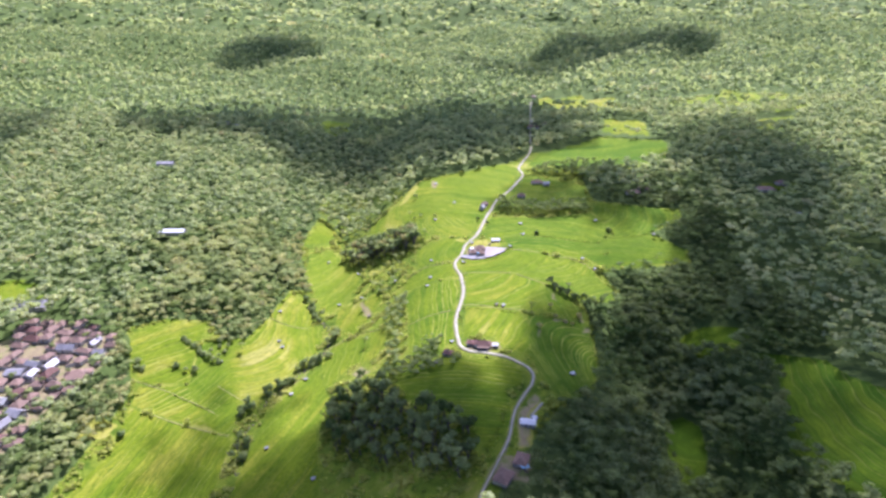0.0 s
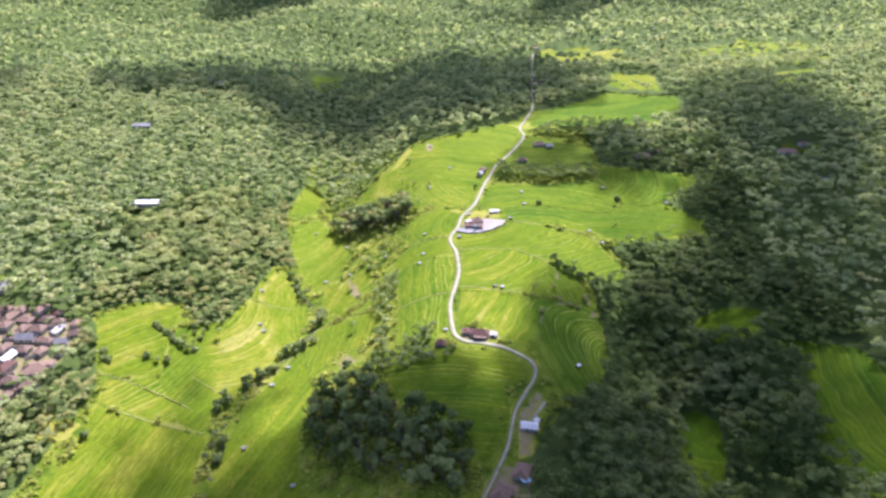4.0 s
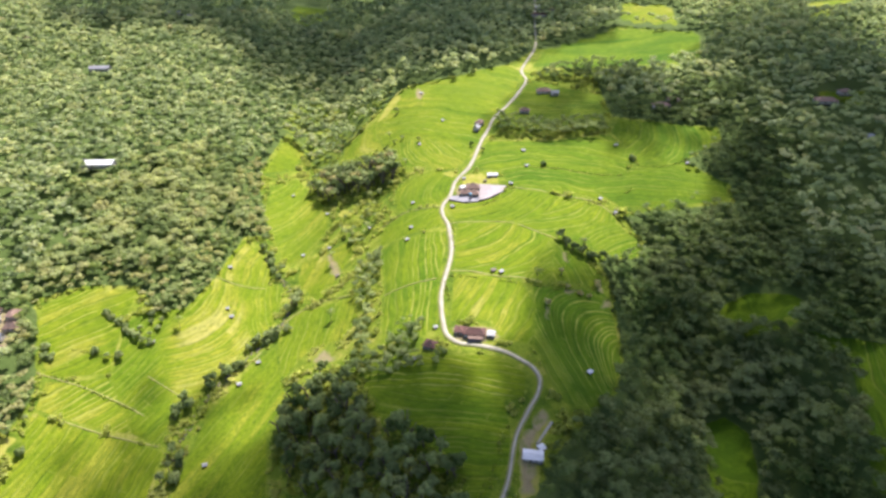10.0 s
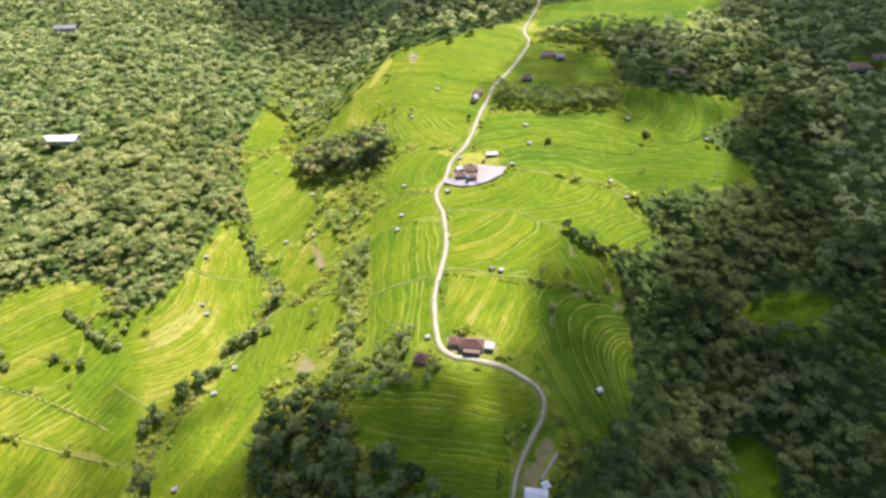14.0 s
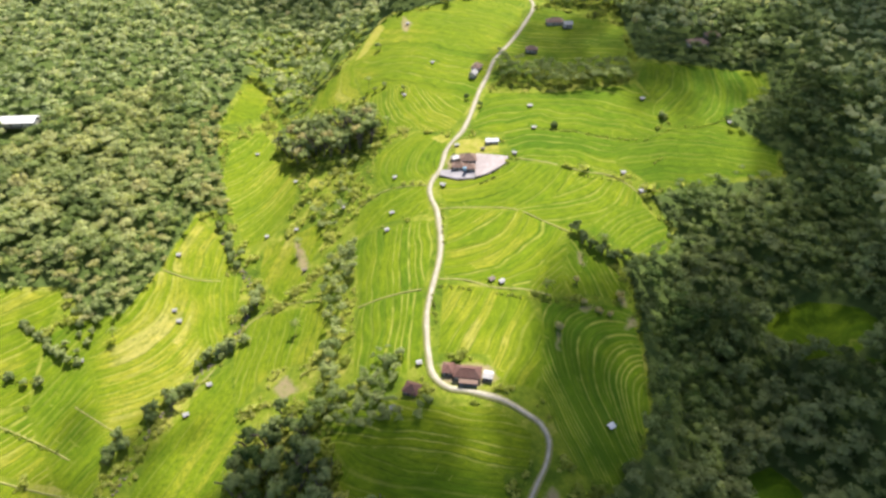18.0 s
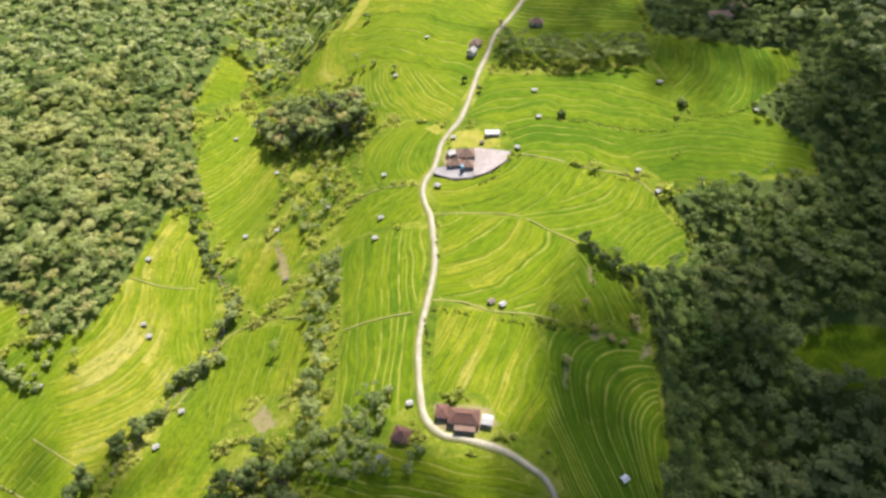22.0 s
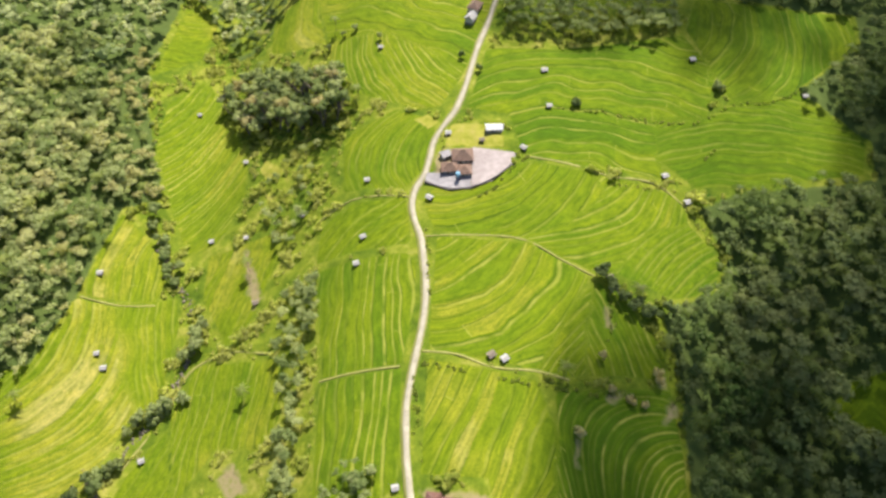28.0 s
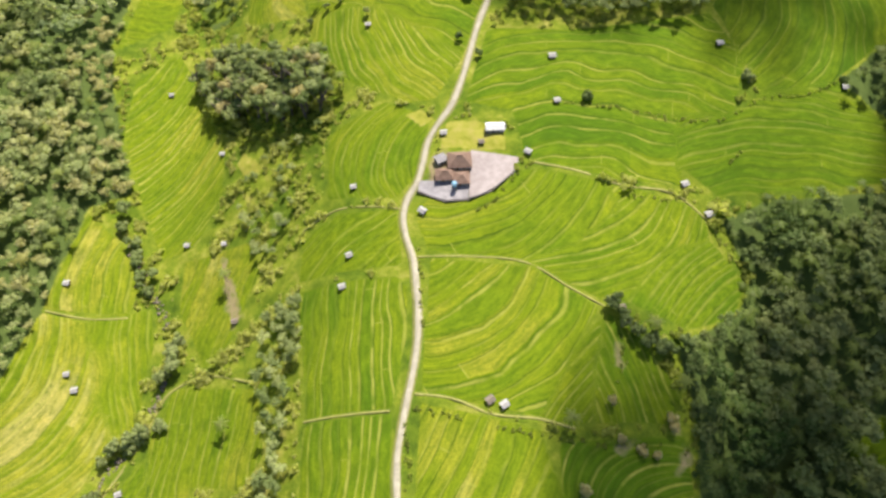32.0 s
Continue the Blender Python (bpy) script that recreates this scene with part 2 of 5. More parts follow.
# ---- lie of the land: heights along eleven lines that run up the valley ----
LAND_Y = (150, 250, 350, 450, 550, 650, 800, 1000)
LAND = (
    (-420, (20, 26, 36, 46, 56, 64, 76, 96)),       # far hill
    (-245, (8, 18, 32, 45, 56, 61, 68, 86)),        # village shelf, forest slope
    (-165, (-10, -3, 14, 35, 42, 47, 54, 74)),      # foot of the forest
    (-105, (-4, 4, 11, 17, 25, 31, 42, 66)),        # stream
    (-55, (6, 18, 28, 37, 50, 62, 76, 88)),         # scrub bank
    (-12, (30, 43, 54, 62, 72, 81, 90, 96)),        # left shoulder of the ridge
    (40, (37, 49, 62, 71, 81, 89, 96, 102)),        # crest with the road
    (95, (14, 32, 50, 69, 82, 89, 95, 104)),        # right shoulder
    (142, (0, 12, 23, 52, 84, 90, 97, 106)),        # ravine
    (205, (40, 48, 52, 62, 82, 94, 103, 112)),      # terrace across the ravine
    (320, (58, 64, 72, 83, 96, 108, 122, 128)),     # right hill
    (480, (66, 74, 84, 96, 110, 122, 134, 140)),
)


def spline(xs, ys, x):
    """Smooth curve through the rows ys (last axis as x's) at xs, flat beyond the ends."""
    xs, ys = np.asarray(xs, float), np.asarray(ys, float)
    slope = np.gradient(ys, xs, axis=0)
    x = np.clip(x, xs[0], xs[-1])
    k = np.clip(np.searchsorted(xs, x) - 1, 0, len(xs) - 2)
    h = xs[k + 1] - xs[k]
    s = (x - xs[k]) / h
    pick = (lambda a, i: a[i]) if ys.ndim == 1 else (lambda a, i: a[i, np.arange(len(x))])
    return ((1 + 2 * s) * (1 - s) ** 2 * pick(ys, k) + s * (1 - s) ** 2 * h * pick(slope, k)
            + s * s * (3 - 2 * s) * pick(ys, k + 1) + s * s * (s - 1) * h * pick(slope, k + 1))


def waves(x, y, size, seed=0):
    """Gentle irregular swell between about -1 and 1."""
    r, out = np.random.RandomState(seed), 0
    for _ in range(5):
        a, p, k = r.uniform(0, 6.28), r.uniform(0, 6.28), r.uniform(0.7, 1.9)
        out = out + np.sin((x * np.cos(a) + y * np.sin(a)) * k * 6.28 / size + p)
    return out / 3.2


def land(x, y):
    """Height of the smooth ground."""
    x, y = np.atleast_1d(np.asarray(x, float)), np.atleast_1d(np.asarray(y, float))
    lines = np.array([spline(LAND_Y, h, y) for _, h in LAND])
    z = spline([a for a, _ in LAND], lines, x)
    far = np.clip((y - 950) / 900, 0, None)
    far = np.where(far < 1, far * far / 2, far - 0.5)
    swell, knolls = np.clip((y - 850) / 700, 0, 1), np.clip((y - 1150) / 500, 0, 1)
    z = z + 74 * far + swell * (26 * waves(x, y, 900, 3) + 11 * waves(x, y, 330, 4)) + knolls * (26 * waves(x, y, 620, 33) + 15 * waves(x, y, 260, 34))
    out = np.clip((np.abs(x) - 420) / 500, 0, 1)
    return z + out * (18 * waves(x, y, 700, 5) + 10)


# ---- small helpers ----
def link_mesh(name, verts, faces, material, parent=None, label="", attrs=(), smooth=False):
    """One mesh object out of arrays; all faces have the same number of corners."""
    verts, faces = np.asarray(verts, np.float32), np.asarray(faces, np.int32)
    me = bpy.data.meshes.new(name)
    me.vertices.add(len(verts))
    me.vertices.foreach_set("co", verts.ravel())
    count, corners = faces.shape
    me.loops.add(count * corners)
    me.loops.foreach_set("vertex_index", faces.ravel())
    me.polygons.add(count)
    me.polygons.foreach_set("loop_start", np.arange(count, dtype=np.int32) * corners)
    me.update(calc_edges=True)
    if smooth:
        me.polygons.foreach_set("use_smooth", np.ones(count, bool))
    for key, values in attrs:
        me.attributes.new(key, "FLOAT", "POINT").data.foreach_set("value", np.asarray(values, np.float32))
    me.materials.append(material)
    ob = new(name, me)
    ob.parent = parent
    if label:
        tagged(ob, label)
    return ob


def part(name, bm, material, parent, label=""):
    me = bpy.data.meshes.new(name)
    bm.to_mesh(me)
    bm.free()
    me.materials.append(material)
    ob = new(name, me)
    ob.parent = parent
    if label:
        tagged(ob, label)
    return ob


def box(sx, sy, sz, at=(0, 0, 0), bevel=0.0, turn=0.0):
    """A block that stands on at, as a bmesh."""
    bm = bmesh.new()
    m = Matrix.Translation((at[0], at[1], at[2] + sz / 2)) @ Matrix.Rotation(turn, 4, "Z") @ Matrix.Diagonal((sx, sy, sz, 1))
    bmesh.ops.create_cube(bm, size=1, matrix=m)
    if bevel:
        bmesh.ops.bevel(bm, geom=bm.edges[:], offset=bevel, segments=1, affect="EDGES")
    return bm


def inside(corners, x, y):
    """Distance to the outline of a plot of land, positive within it."""
    c = np.asarray(corners, float)
    best, within = np.full(x.shape, 1e9), np.zeros(x.shape, bool)
    for (ax, ay), (bx, by) in zip(c, np.roll(c, -1, 0)):
        dx, dy = bx - ax, by - ay
        s = np.clip(((x - ax) * dx + (y - ay) * dy) / (dx * dx + dy * dy + 1e-9), 0, 1)
        best = np.minimum(best, np.hypot(x - ax - s * dx, y - ay - s * dy))
        if dy:
            within ^= ((ay > y) != (by > y)) & (x < ax + (y - ay) * dx / dy)
    return np.where(within, best, -best)


def height(x, y):
    return float(land(x, y)[0])


# ---- the plan: outlines of the open land, in metres ----
OPEN_LAND = ((18, 225), (40, 262), (55, 290), (61, 298), (76, 315), (93, 334), (101, 357), (103, 380), (106, 405), (102, 428), (132, 447), (138, 460),
             (127, 479), (149, 488), (205, 490), (208, 508), (184, 537), (220, 563), (224, 584), (146, 604), (150, 690), (252, 716), (275, 790), (207, 863),
             (150, 794), (105, 796), (72, 743), (19, 709), (-32, 708), (-50, 680), (-69, 662), (-80, 640), (-100, 625), (-131, 679), (-144, 686), (-148, 604),
             (-134, 554), (-122, 523), (-137, 512), (-143, 462), (-150, 420), (-161, 417), (-183, 438), (-213, 434), (-237, 418),
             (-229, 406), (-207, 355), (-209, 335), (-213, 294), (-225, 225))
# grassy slope with trees standing apart
THIN_WOOD = ((-100, 620), (-131, 672), (-150, 700), (-150, 760), (-120, 790), (-80, 745), (-40, 725), (-48, 690), (-66, 660))
# pale grassy hill with few trees
BALD_HILL = ((330, 985), (380, 1050), (484, 1119), (560, 1060), (540, 960), (495, 898), (412, 920))
# grassy clearings in the ravine
CLEARINGS = (((163, 398), (174, 409), (188, 411), (206, 402), (212, 388), (196, 380), (176, 384)), ((131, 292), (135, 312), (140, 338), (153, 342), (160, 330), (157, 310), (151, 294), (140, 286)))
# rice land: outline, a terrace edge within it (two or three points), width of a terrace, length of a plot along it,
# ripeness (low on shaded fields, to paint their shade green)
RICE = (
    (((-34, 340), (-25, 357), (15, 345), (35, 344), (48, 333), (45, 319), (36, 318), (5, 326), (-28, 336)), ((-30, 342), (1, 330), (34, 323)), 4.2, 60, 0.18),
    (((-34, 340), (-28, 336), (5, 326), (36, 318), (38, 303), (36, 287), (25, 268), (5, 285), (-15, 310), (-25, 323)), ((-23.6, 337), (-10, 325), (6, 317.5)), 3.4, 50, 0.22),
    (((-23, 365), (-25, 405.8), (5.6, 406), (6, 370), (0, 362)), ((-20, 386), (-20, 408)), 3.3, 60, 0.25),
    (((-24, 407.6), (-32, 456), (6, 454), (10, 450), (10, 431), (5.6, 408)), ((-14, 414), (-15, 451)), 3.4, 60, 0.30),
    (((-32, 460), (-32, 479), (-17, 484), (5, 481), (8, 458)), ((-25, 465), (-8, 477)), 5.0, 40, 0.40),
    (((-23, 492), (-25, 523), (-1, 532), (18, 522), (12, 495), (5, 486)), ((-9, 489), (-14, 506), (1, 529)), 3.2, 60, 0.45),
    (((-40, 598), (-54, 658), (-40, 690), (-32, 704), (19, 706), (72, 740), (84, 722), (70, 655), (47, 603), (31, 551), (16, 566), (-8, 588)), ((-9, 611), (33, 583)), 6.5, 70, 0.55),
    (((-24, 552), (-36, 572), (-40, 598), (-8, 588), (16, 566), (31, 551), (20, 530), (8, 530)), ((-14, 581), (0, 546), (18, 528)), 3.1, 70, 0.60),
    (((-60, 605), (-78, 618), (-81, 647), (-54, 658), (-42, 600)), ((-65, 623), (-54, 598), (-42, 587)), 4.0, 50, 0.50),
    (((13, 370), (15, 409), (52, 400), (58, 380), (54, 352), (37, 355), (34, 368)), ((18, 383), (30, 406)), 4.4, 90, 0.68),
    (((57, 338), (54, 352), (58, 380), (58, 396), (100, 400), (101, 378), (98, 350), (90, 333), (78, 317), (64, 320)), ((70, 366), (77, 386), (92, 391)), 2.9, 60, -0.12),
    (((70, 402), (95, 403), (101, 412), (94, 422), (84, 436), (77, 438), (71, 418)), ((81, 425), (86, 411), (89, 400)), 2.7, 60, 0.10),
    (((50, 404), (60, 401), (69, 402), (70.5, 418), (76, 437), (62, 422)), ((50, 411), (64, 427), (75, 435)), 3.0, 60, 0.20),
    (((15, 412), (52, 404), (62, 420), (75, 440), (64, 448), (53, 455), (18, 460)), ((16, 438), (32, 443), (46, 457)), 6.0, 90, 0.66),
    (((17, 463), (12, 479), (18, 485), (51, 494), (60, 495), (84, 488), (88, 478), (70, 463), (53, 457)), ((20, 466), (47, 471), (69, 492)), 4.6, 80, 0.38),
    (((53, 457), (70, 463), (88, 478), (84, 488), (120, 482), (122, 470), (100, 460), (86, 442), (78, 442), (65, 449)), ((58, 452), (86, 461), (104, 478)), 3.6, 60, 0.30),
    (((86, 442), (100, 460), (122, 470), (135, 457), (128, 443), (106, 435)), ((93, 438), (110, 457), (127, 468)), 3.0, 40, 0.15),
    (((54, 502), (50, 522), (32, 528), (42, 566), (75, 564), (136, 570), (146, 545), (138, 521), (116, 520), (113, 490), (90, 490), (60, 497.5)), ((44, 538), (82, 541), (136, 524)), 6.5, 50, 0.14),
    (((113, 498), (128, 488), (150, 491), (200, 493), (205, 508), (182, 537), (150, 530), (138, 521), (116, 520)), ((140, 508), (168, 509), (196, 500)), 3.4, 60, 0.24),
    (((146, 545), (150, 530), (182, 537), (218, 564), (222, 584), (149, 598), (138, 575)), ((152, 535), (174, 560), (180, 590)), 5.0, 60, -0.05),
    (((54, 606), (74, 597), (136, 592), (146, 655), (98, 690), (86, 690), (68, 645)), ((80, 640), (130, 630)), 5.0, 40, 0.25),
    (((97, 738), (252, 716), (275, 790), (204, 849), (117, 794)), ((110, 760), (230, 755)), 9.0, 60, -0.05),
    (((214, 876), (264, 826), (278, 903), (233, 946)), ((214, 876), (264, 850)), 10, 60, 0.85),
    (((157, 1180), (275, 1067), (279, 985), (200, 1040), (151, 1100)), ((157, 1120), (275, 1030)), 12, 60, 1.0),
    (((392, 795), (415, 855), (455, 855), (431, 800)), ((392, 810), (440, 830)), 10, 60, 0.8),
    (((-194, 1000), (-156, 1047), (-182, 1150), (-219, 1120)), ((-194, 1040), (-160, 1060)), 12, 80, 0.40),
    (((-118, 613), (-134, 588), (-132, 554), (-118, 519), (-113, 508), (-102, 489), (-86, 493), (-77, 517), (-80, 546), (-107, 595)), ((-120, 553), (-112, 566), (-104, 584)), 3.0, 50, 0.50),
    (((-141, 672), (-145, 606), (-125, 630), (-122, 663)), ((-145, 640), (-122, 650)), 6.0, 50, 0.60),
    (((-137, 509), (-143, 462), (-112, 463), (-110, 478), (-122, 497)), ((-126, 467), (-127, 486), (-124, 505)), 3.3, 70, 0.70),
    (((-143, 460), (-151, 428), (-160, 400), (-138, 356), (-127, 366), (-114, 395), (-108, 412), (-119, 432), (-125, 458)), ((-140, 402), (-127, 422), (-124, 440)), 2.6, 60, 1.08),
    (((-126, 460), (-103, 466), (-98, 449), (-99, 434), (-97, 416), (-106, 411), (-119, 432)), ((-116, 462), (-112, 440), (-104, 414)), 2.7, 60, 0.62),
    (((-160, 400), (-138, 358), (-136, 336), (-152, 340), (-175, 372), (-180, 410), (-168, 420), (-151, 428)), ((-150, 366), (-128, 411)), 2.9, 60, 0.45),
    (((-134, 331), (-130, 255), (-212, 255), (-199, 312), (-203, 345), (-152, 336)), ((-174, 323), (-168.5, 345)), 3.6, 60, 0.66),
    (((-203, 347), (-153, 340), (-176, 372), (-205, 363)), ((-193, 346), (-173, 367)), 3.6, 50, 0.66),
    (((-206, 366), (-177, 375), (-182, 410), (-182, 434), (-212, 432), (-229, 414), (-227, 401)), ((-219.6, 403), (-191.5, 432.6)), 3.8, 60, 0.66),
    (((-85, 430), (-45, 423), (-40, 398), (-48, 388), (-67, 392), (-81, 373), (-91, 407)), ((-59, 393), (-57, 423)), 3.4, 40, 0.70),
    (((-81, 371), (-75, 357), (-80, 333), (-62, 252), (-122, 252), (-120, 321), (-118, 352), (-105, 384), (-92, 404)), ((-118, 348), (-97, 392)), 3.6, 22, 0.62),
    (((-89, 463), (-91, 486), (-58, 486), (-51, 472), (-61, 445), (-71, 435)), ((-80, 440), (-70, 480)), 4.0, 30, 0.75),
    (((197, 378), (213, 366), (240, 349), (243, 332), (255, 315), (275, 235), (205, 225), (190, 286), (204, 327), (210, 349)), ((211, 312), (210, 287), (217, 251)), 5.0, 90, -0.25),
    (((-374, 486), (-340, 476), (-317, 450), (-329, 429), (-360, 450)), ((-370, 480), (-325, 440)), 8.0, 60, 0.30),
    (((319, 622), (349, 615), (334, 592), (316, 602)), ((320, 612), (340, 604)), 9.0, 60, 0.80),
    (CLEARINGS[0], ((170, 398), (200, 390)), 22, 60, -0.05),
    (CLEARINGS[1], ((138, 300), (150, 335)), 22, 60, 0.05),
)
YARDS = (
    ((16, 486), (14.5, 494), (19, 505), (34, 505.5), (50, 500), (45, 491), (34, 485), (24, 484.5)),
    ((14, 354), (12, 366), (34, 364), (38, 356), (30, 352)),
    ((39, 272), (40, 290), (41, 297), (53, 316), (57, 311), (48, 296), (48, 288), (46, 272)),
    ((20, 250), (28, 266), (46, 268), (44, 248)),
    ((-72, 484), (-68, 482), (-62.5, 470), (-56, 452), (-61, 448), (-66.5, 460), (-71.5, 476)), ((-65, 380), (-57.5, 387), (-49.5, 374), (-57, 370)),
    ((79, 429), (82.6, 428), (82, 419), (77.8, 419.6)), ((95, 404), (100, 405.5), (99.5, 400), (95.3, 399)), ((98.5, 398), (102.5, 398.5), (102, 391), (94.5, 387), (97, 393)), ((62.6, 386), (65, 380), (64, 371), (61, 371)),
    ((71, 397), (83.5, 397.4), (77, 391.6)), ((-17, 702), (-8, 681), (-12, 663), (-18, 681)),
    ((-312, 250), (-240, 250), (-248, 311), (-241, 347), (-232, 379), (-240, 407), (-288, 422), (-312, 392)),
)
LAWNS = (
    ((-68.3, 533.8), (-60.0, 526.6), (-56.7, 519.3), (-66.2, 521.1), (-70.8, 529.6)),
    ((22, 507), (24, 519), (46, 517), (47, 504), (36, 505)), ((8, 524), (14, 526), (19, 521), (14, 517)), ((42, 298), (48, 304), (56, 309), (57, 306), (50, 294), (47, 274), (39, 270), (40, 282)),
    ((-52, 655), (-42, 690), (-36, 700), (-30, 690), (-42, 660)),
    ((-226, 335), (-204, 330), (-206, 318), (-222, 312)),
)
ROAD = ((14, 225), (18, 239), (27, 259), (34, 275), (41, 301), (47, 313), (53, 325), (54, 332), (52, 337), (46, 342), (38, 347), (26, 351), (16, 354), (11, 360), (9, 370), (8, 383), (8, 394), (9, 401),
        (11, 412), (13, 423), (14, 437), (13, 451), (12, 460), (9, 470), (8, 477), (9, 484), (13, 492), (15, 500), (17, 510), (21, 518), (26, 526), (30, 537),
        (34, 552), (38, 568), (43, 583), (51, 610), (61, 629), (77, 668), (86, 699), (84, 721), (92, 753), (105, 796), (117, 890), (138, 1065), (151, 1165))


def clear_of_road(x, y):
    """Distance to the middle of the road."""
    r = np.asarray(ROAD, float)
    best = np.full(np.shape(x), 1e9)
    for (ax, ay), (bx, by) in zip(r[:-1], r[1:]):
        dx, dy = bx - ax, by - ay
        s = np.clip(((x - ax) * dx + (y - ay) * dy) / (dx * dx + dy * dy), 0, 1)
        best = np.minimum(best, np.hypot(x - ax - s * dx, y - ay - s * dy))
    return best


# ---- ground: one sheet, fine where the fields are, coarse towards the horizon ----
def steps(lo, fine_lo, fine_hi, hi, fine):
    """Coordinates that lie close together in the middle and spread outwards."""
    out = list(np.arange(fine_lo, fine_hi, fine))
    gap, v = fine, out[-1]
    while v < hi:
        gap = min(gap * 1.12, 50)
        v += gap
        out.append(v)
    gap, v = fine, out[0]
    while v > lo:
        gap = min(gap * 1.14, 100)
        v -= gap
        out.insert(0, v)
    return np.array(out)


def ground_sheet():
    gx, gy = steps(-3200, -225, 230, 3200, 1.45), steps(-500, 245, 715, 4900, 1.45)
    x, y = np.meshgrid(gx, gy)
    x, y = x.ravel(), y.ravel()
    z = land(x, y)
    near = (np.abs(x) < 600) & (y > 200) & (y < 1300)
    nx, ny, nz = x[near], y[near], z[near]
    rice, open_, yard, lawn = (np.zeros(len(nx)) for _ in range(4))
    phase, plot, ripe_shade, broad = np.zeros(len(nx)), np.zeros(len(nx)), np.zeros(len(nx)), np.ones(len(nx))
    open_ = np.clip(0.5 + np.maximum(inside(OPEN_LAND, nx, ny), np.maximum(np.minimum(inside(THIN_WOOD, nx, ny), 0), inside(BALD_HILL, nx, ny))) / 6, 0, 1)
    for corners in CLEARINGS:
        open_ = np.maximum(open_, np.clip(0.5 + inside(corners, nx, ny) / 6, 0, 1))
    flat = nz.copy()
    for number, (corners, guide, wide, length, yellow) in enumerate(RICE):
        c = np.asarray(corners)
        sel = (nx > c[:, 0].min() - 4) & (nx < c[:, 0].max() + 4) & (ny > c[:, 1].min() - 4) & (ny < c[:, 1].max() + 4)
        deep = np.full(len(nx), -9.0)
        deep[sel] = inside(corners, nx[sel], ny[sel])
        rice = np.maximum(rice, np.clip(0.5 + deep / 2.2, 0, 1))
        on = deep > -0.8
        # terrace edges run along the guide, bent as it is bent
        a, e = np.array(guide[0], float), np.array(guide[-1], float)
        mid = (a + e) / 2
        span = np.linalg.norm(e - a)
        t = (e - a) / span
        sag = 0.0 if len(guide) < 3 else (np.array(guide[1]) - mid) @ (-t[1], t[0])
        px, py = nx[on] - mid[0], ny[on] - mid[1]
        v, u = px * t[0] + py * t[1], -px * t[1] + py * t[0]
        v2 = np.where(np.abs(v) < span, v * v, 2 * span * np.abs(v) - span * span)
        u = u + 4 * sag / span**2 * v2 + 0.28 * wide * waves(nx[on], ny[on], 34, 8) + 0.45 * wide * waves(nx[on], ny[on], 95, 9)
        downhill = np.sign(height(mid[0] - t[1] * 6, mid[1] + t[0] * 6) - height(mid[0] + t[1] * 6, mid[1] - t[0] * 6)) or 1
        p = u * downhill / wide
        p = p + 0.20 * np.sin(1.9 * p + number)
        phase[on] = p + 40 + 57 * number
        plot[on] = v / length + 13 * number
        ripe_shade[on] = yellow
        broad[on] = wide
        f = p % 1
        rise = 0.6
        flat[on] = nz[on] + rise * ((0.5 - f) + np.clip((f - 0.84) / 0.16, 0, 1) + 0.45 * np.exp(-((f - 0.82) / 0.07) ** 2)) * np.clip(deep[on] / 1.5, 0, 1)
    for corners in YARDS:
        yard = np.maximum(yard, np.clip(0.5 + inside(corners, nx, ny) / 4, 0, 1.4))
    for corners in LAWNS:
        lawn = np.maximum(lawn, np.clip(0.5 + inside(corners, nx, ny) / 4, 0, 1))
    calm = np.clip((clear_of_road(nx, ny) - 2.5) / 2.5, 0, 1) * np.clip(1 - yard, 0, 1)
    bumps = 0.35 * waves(nx, ny, 13, 11) * (1 - rice)
    z[near] = nz + (flat - nz + bumps) * calm
    every = {"rice": rice, "open": open_, "yard": yard, "phase": phase, "plot": plot, "ripe_shade": ripe_shade, "lawn": lawn, "wide": broad}
    attrs = []
    for key, values in every.items():
        full = np.zeros(len(x))
        full[near] = values
        if key == "ripe_shade":
            # ripeness, and the field shade painted as low values, changes gradually from one field to the next
            has = np.zeros(len(x))
            has[near] = phase > 0
            both = np.stack([full * has, has]).reshape(2, len(gy), len(gx))
            for _ in range(9):
                for axis in (1, 2):
                    both = (np.roll(both, 1, axis) + np.roll(both, -1, axis) + both) / 3
            full = (both[0] / np.maximum(both[1], 1e-6)).ravel()
        attrs.append((key, full))
    n, k = len(gx), np.arange(len(x)).reshape(len(gy), len(gx))
    faces = np.stack([k[:-1, :-1], k[:-1, 1:], k[1:, 1:], k[1:, :-1]], -1).reshape(-1, 4)
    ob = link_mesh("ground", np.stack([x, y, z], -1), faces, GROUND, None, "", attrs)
    return tagged(ob, "terraced green rice fields, rough grass and forest floor over a long ridge", "ground", kind="structure")


ground_sheet()


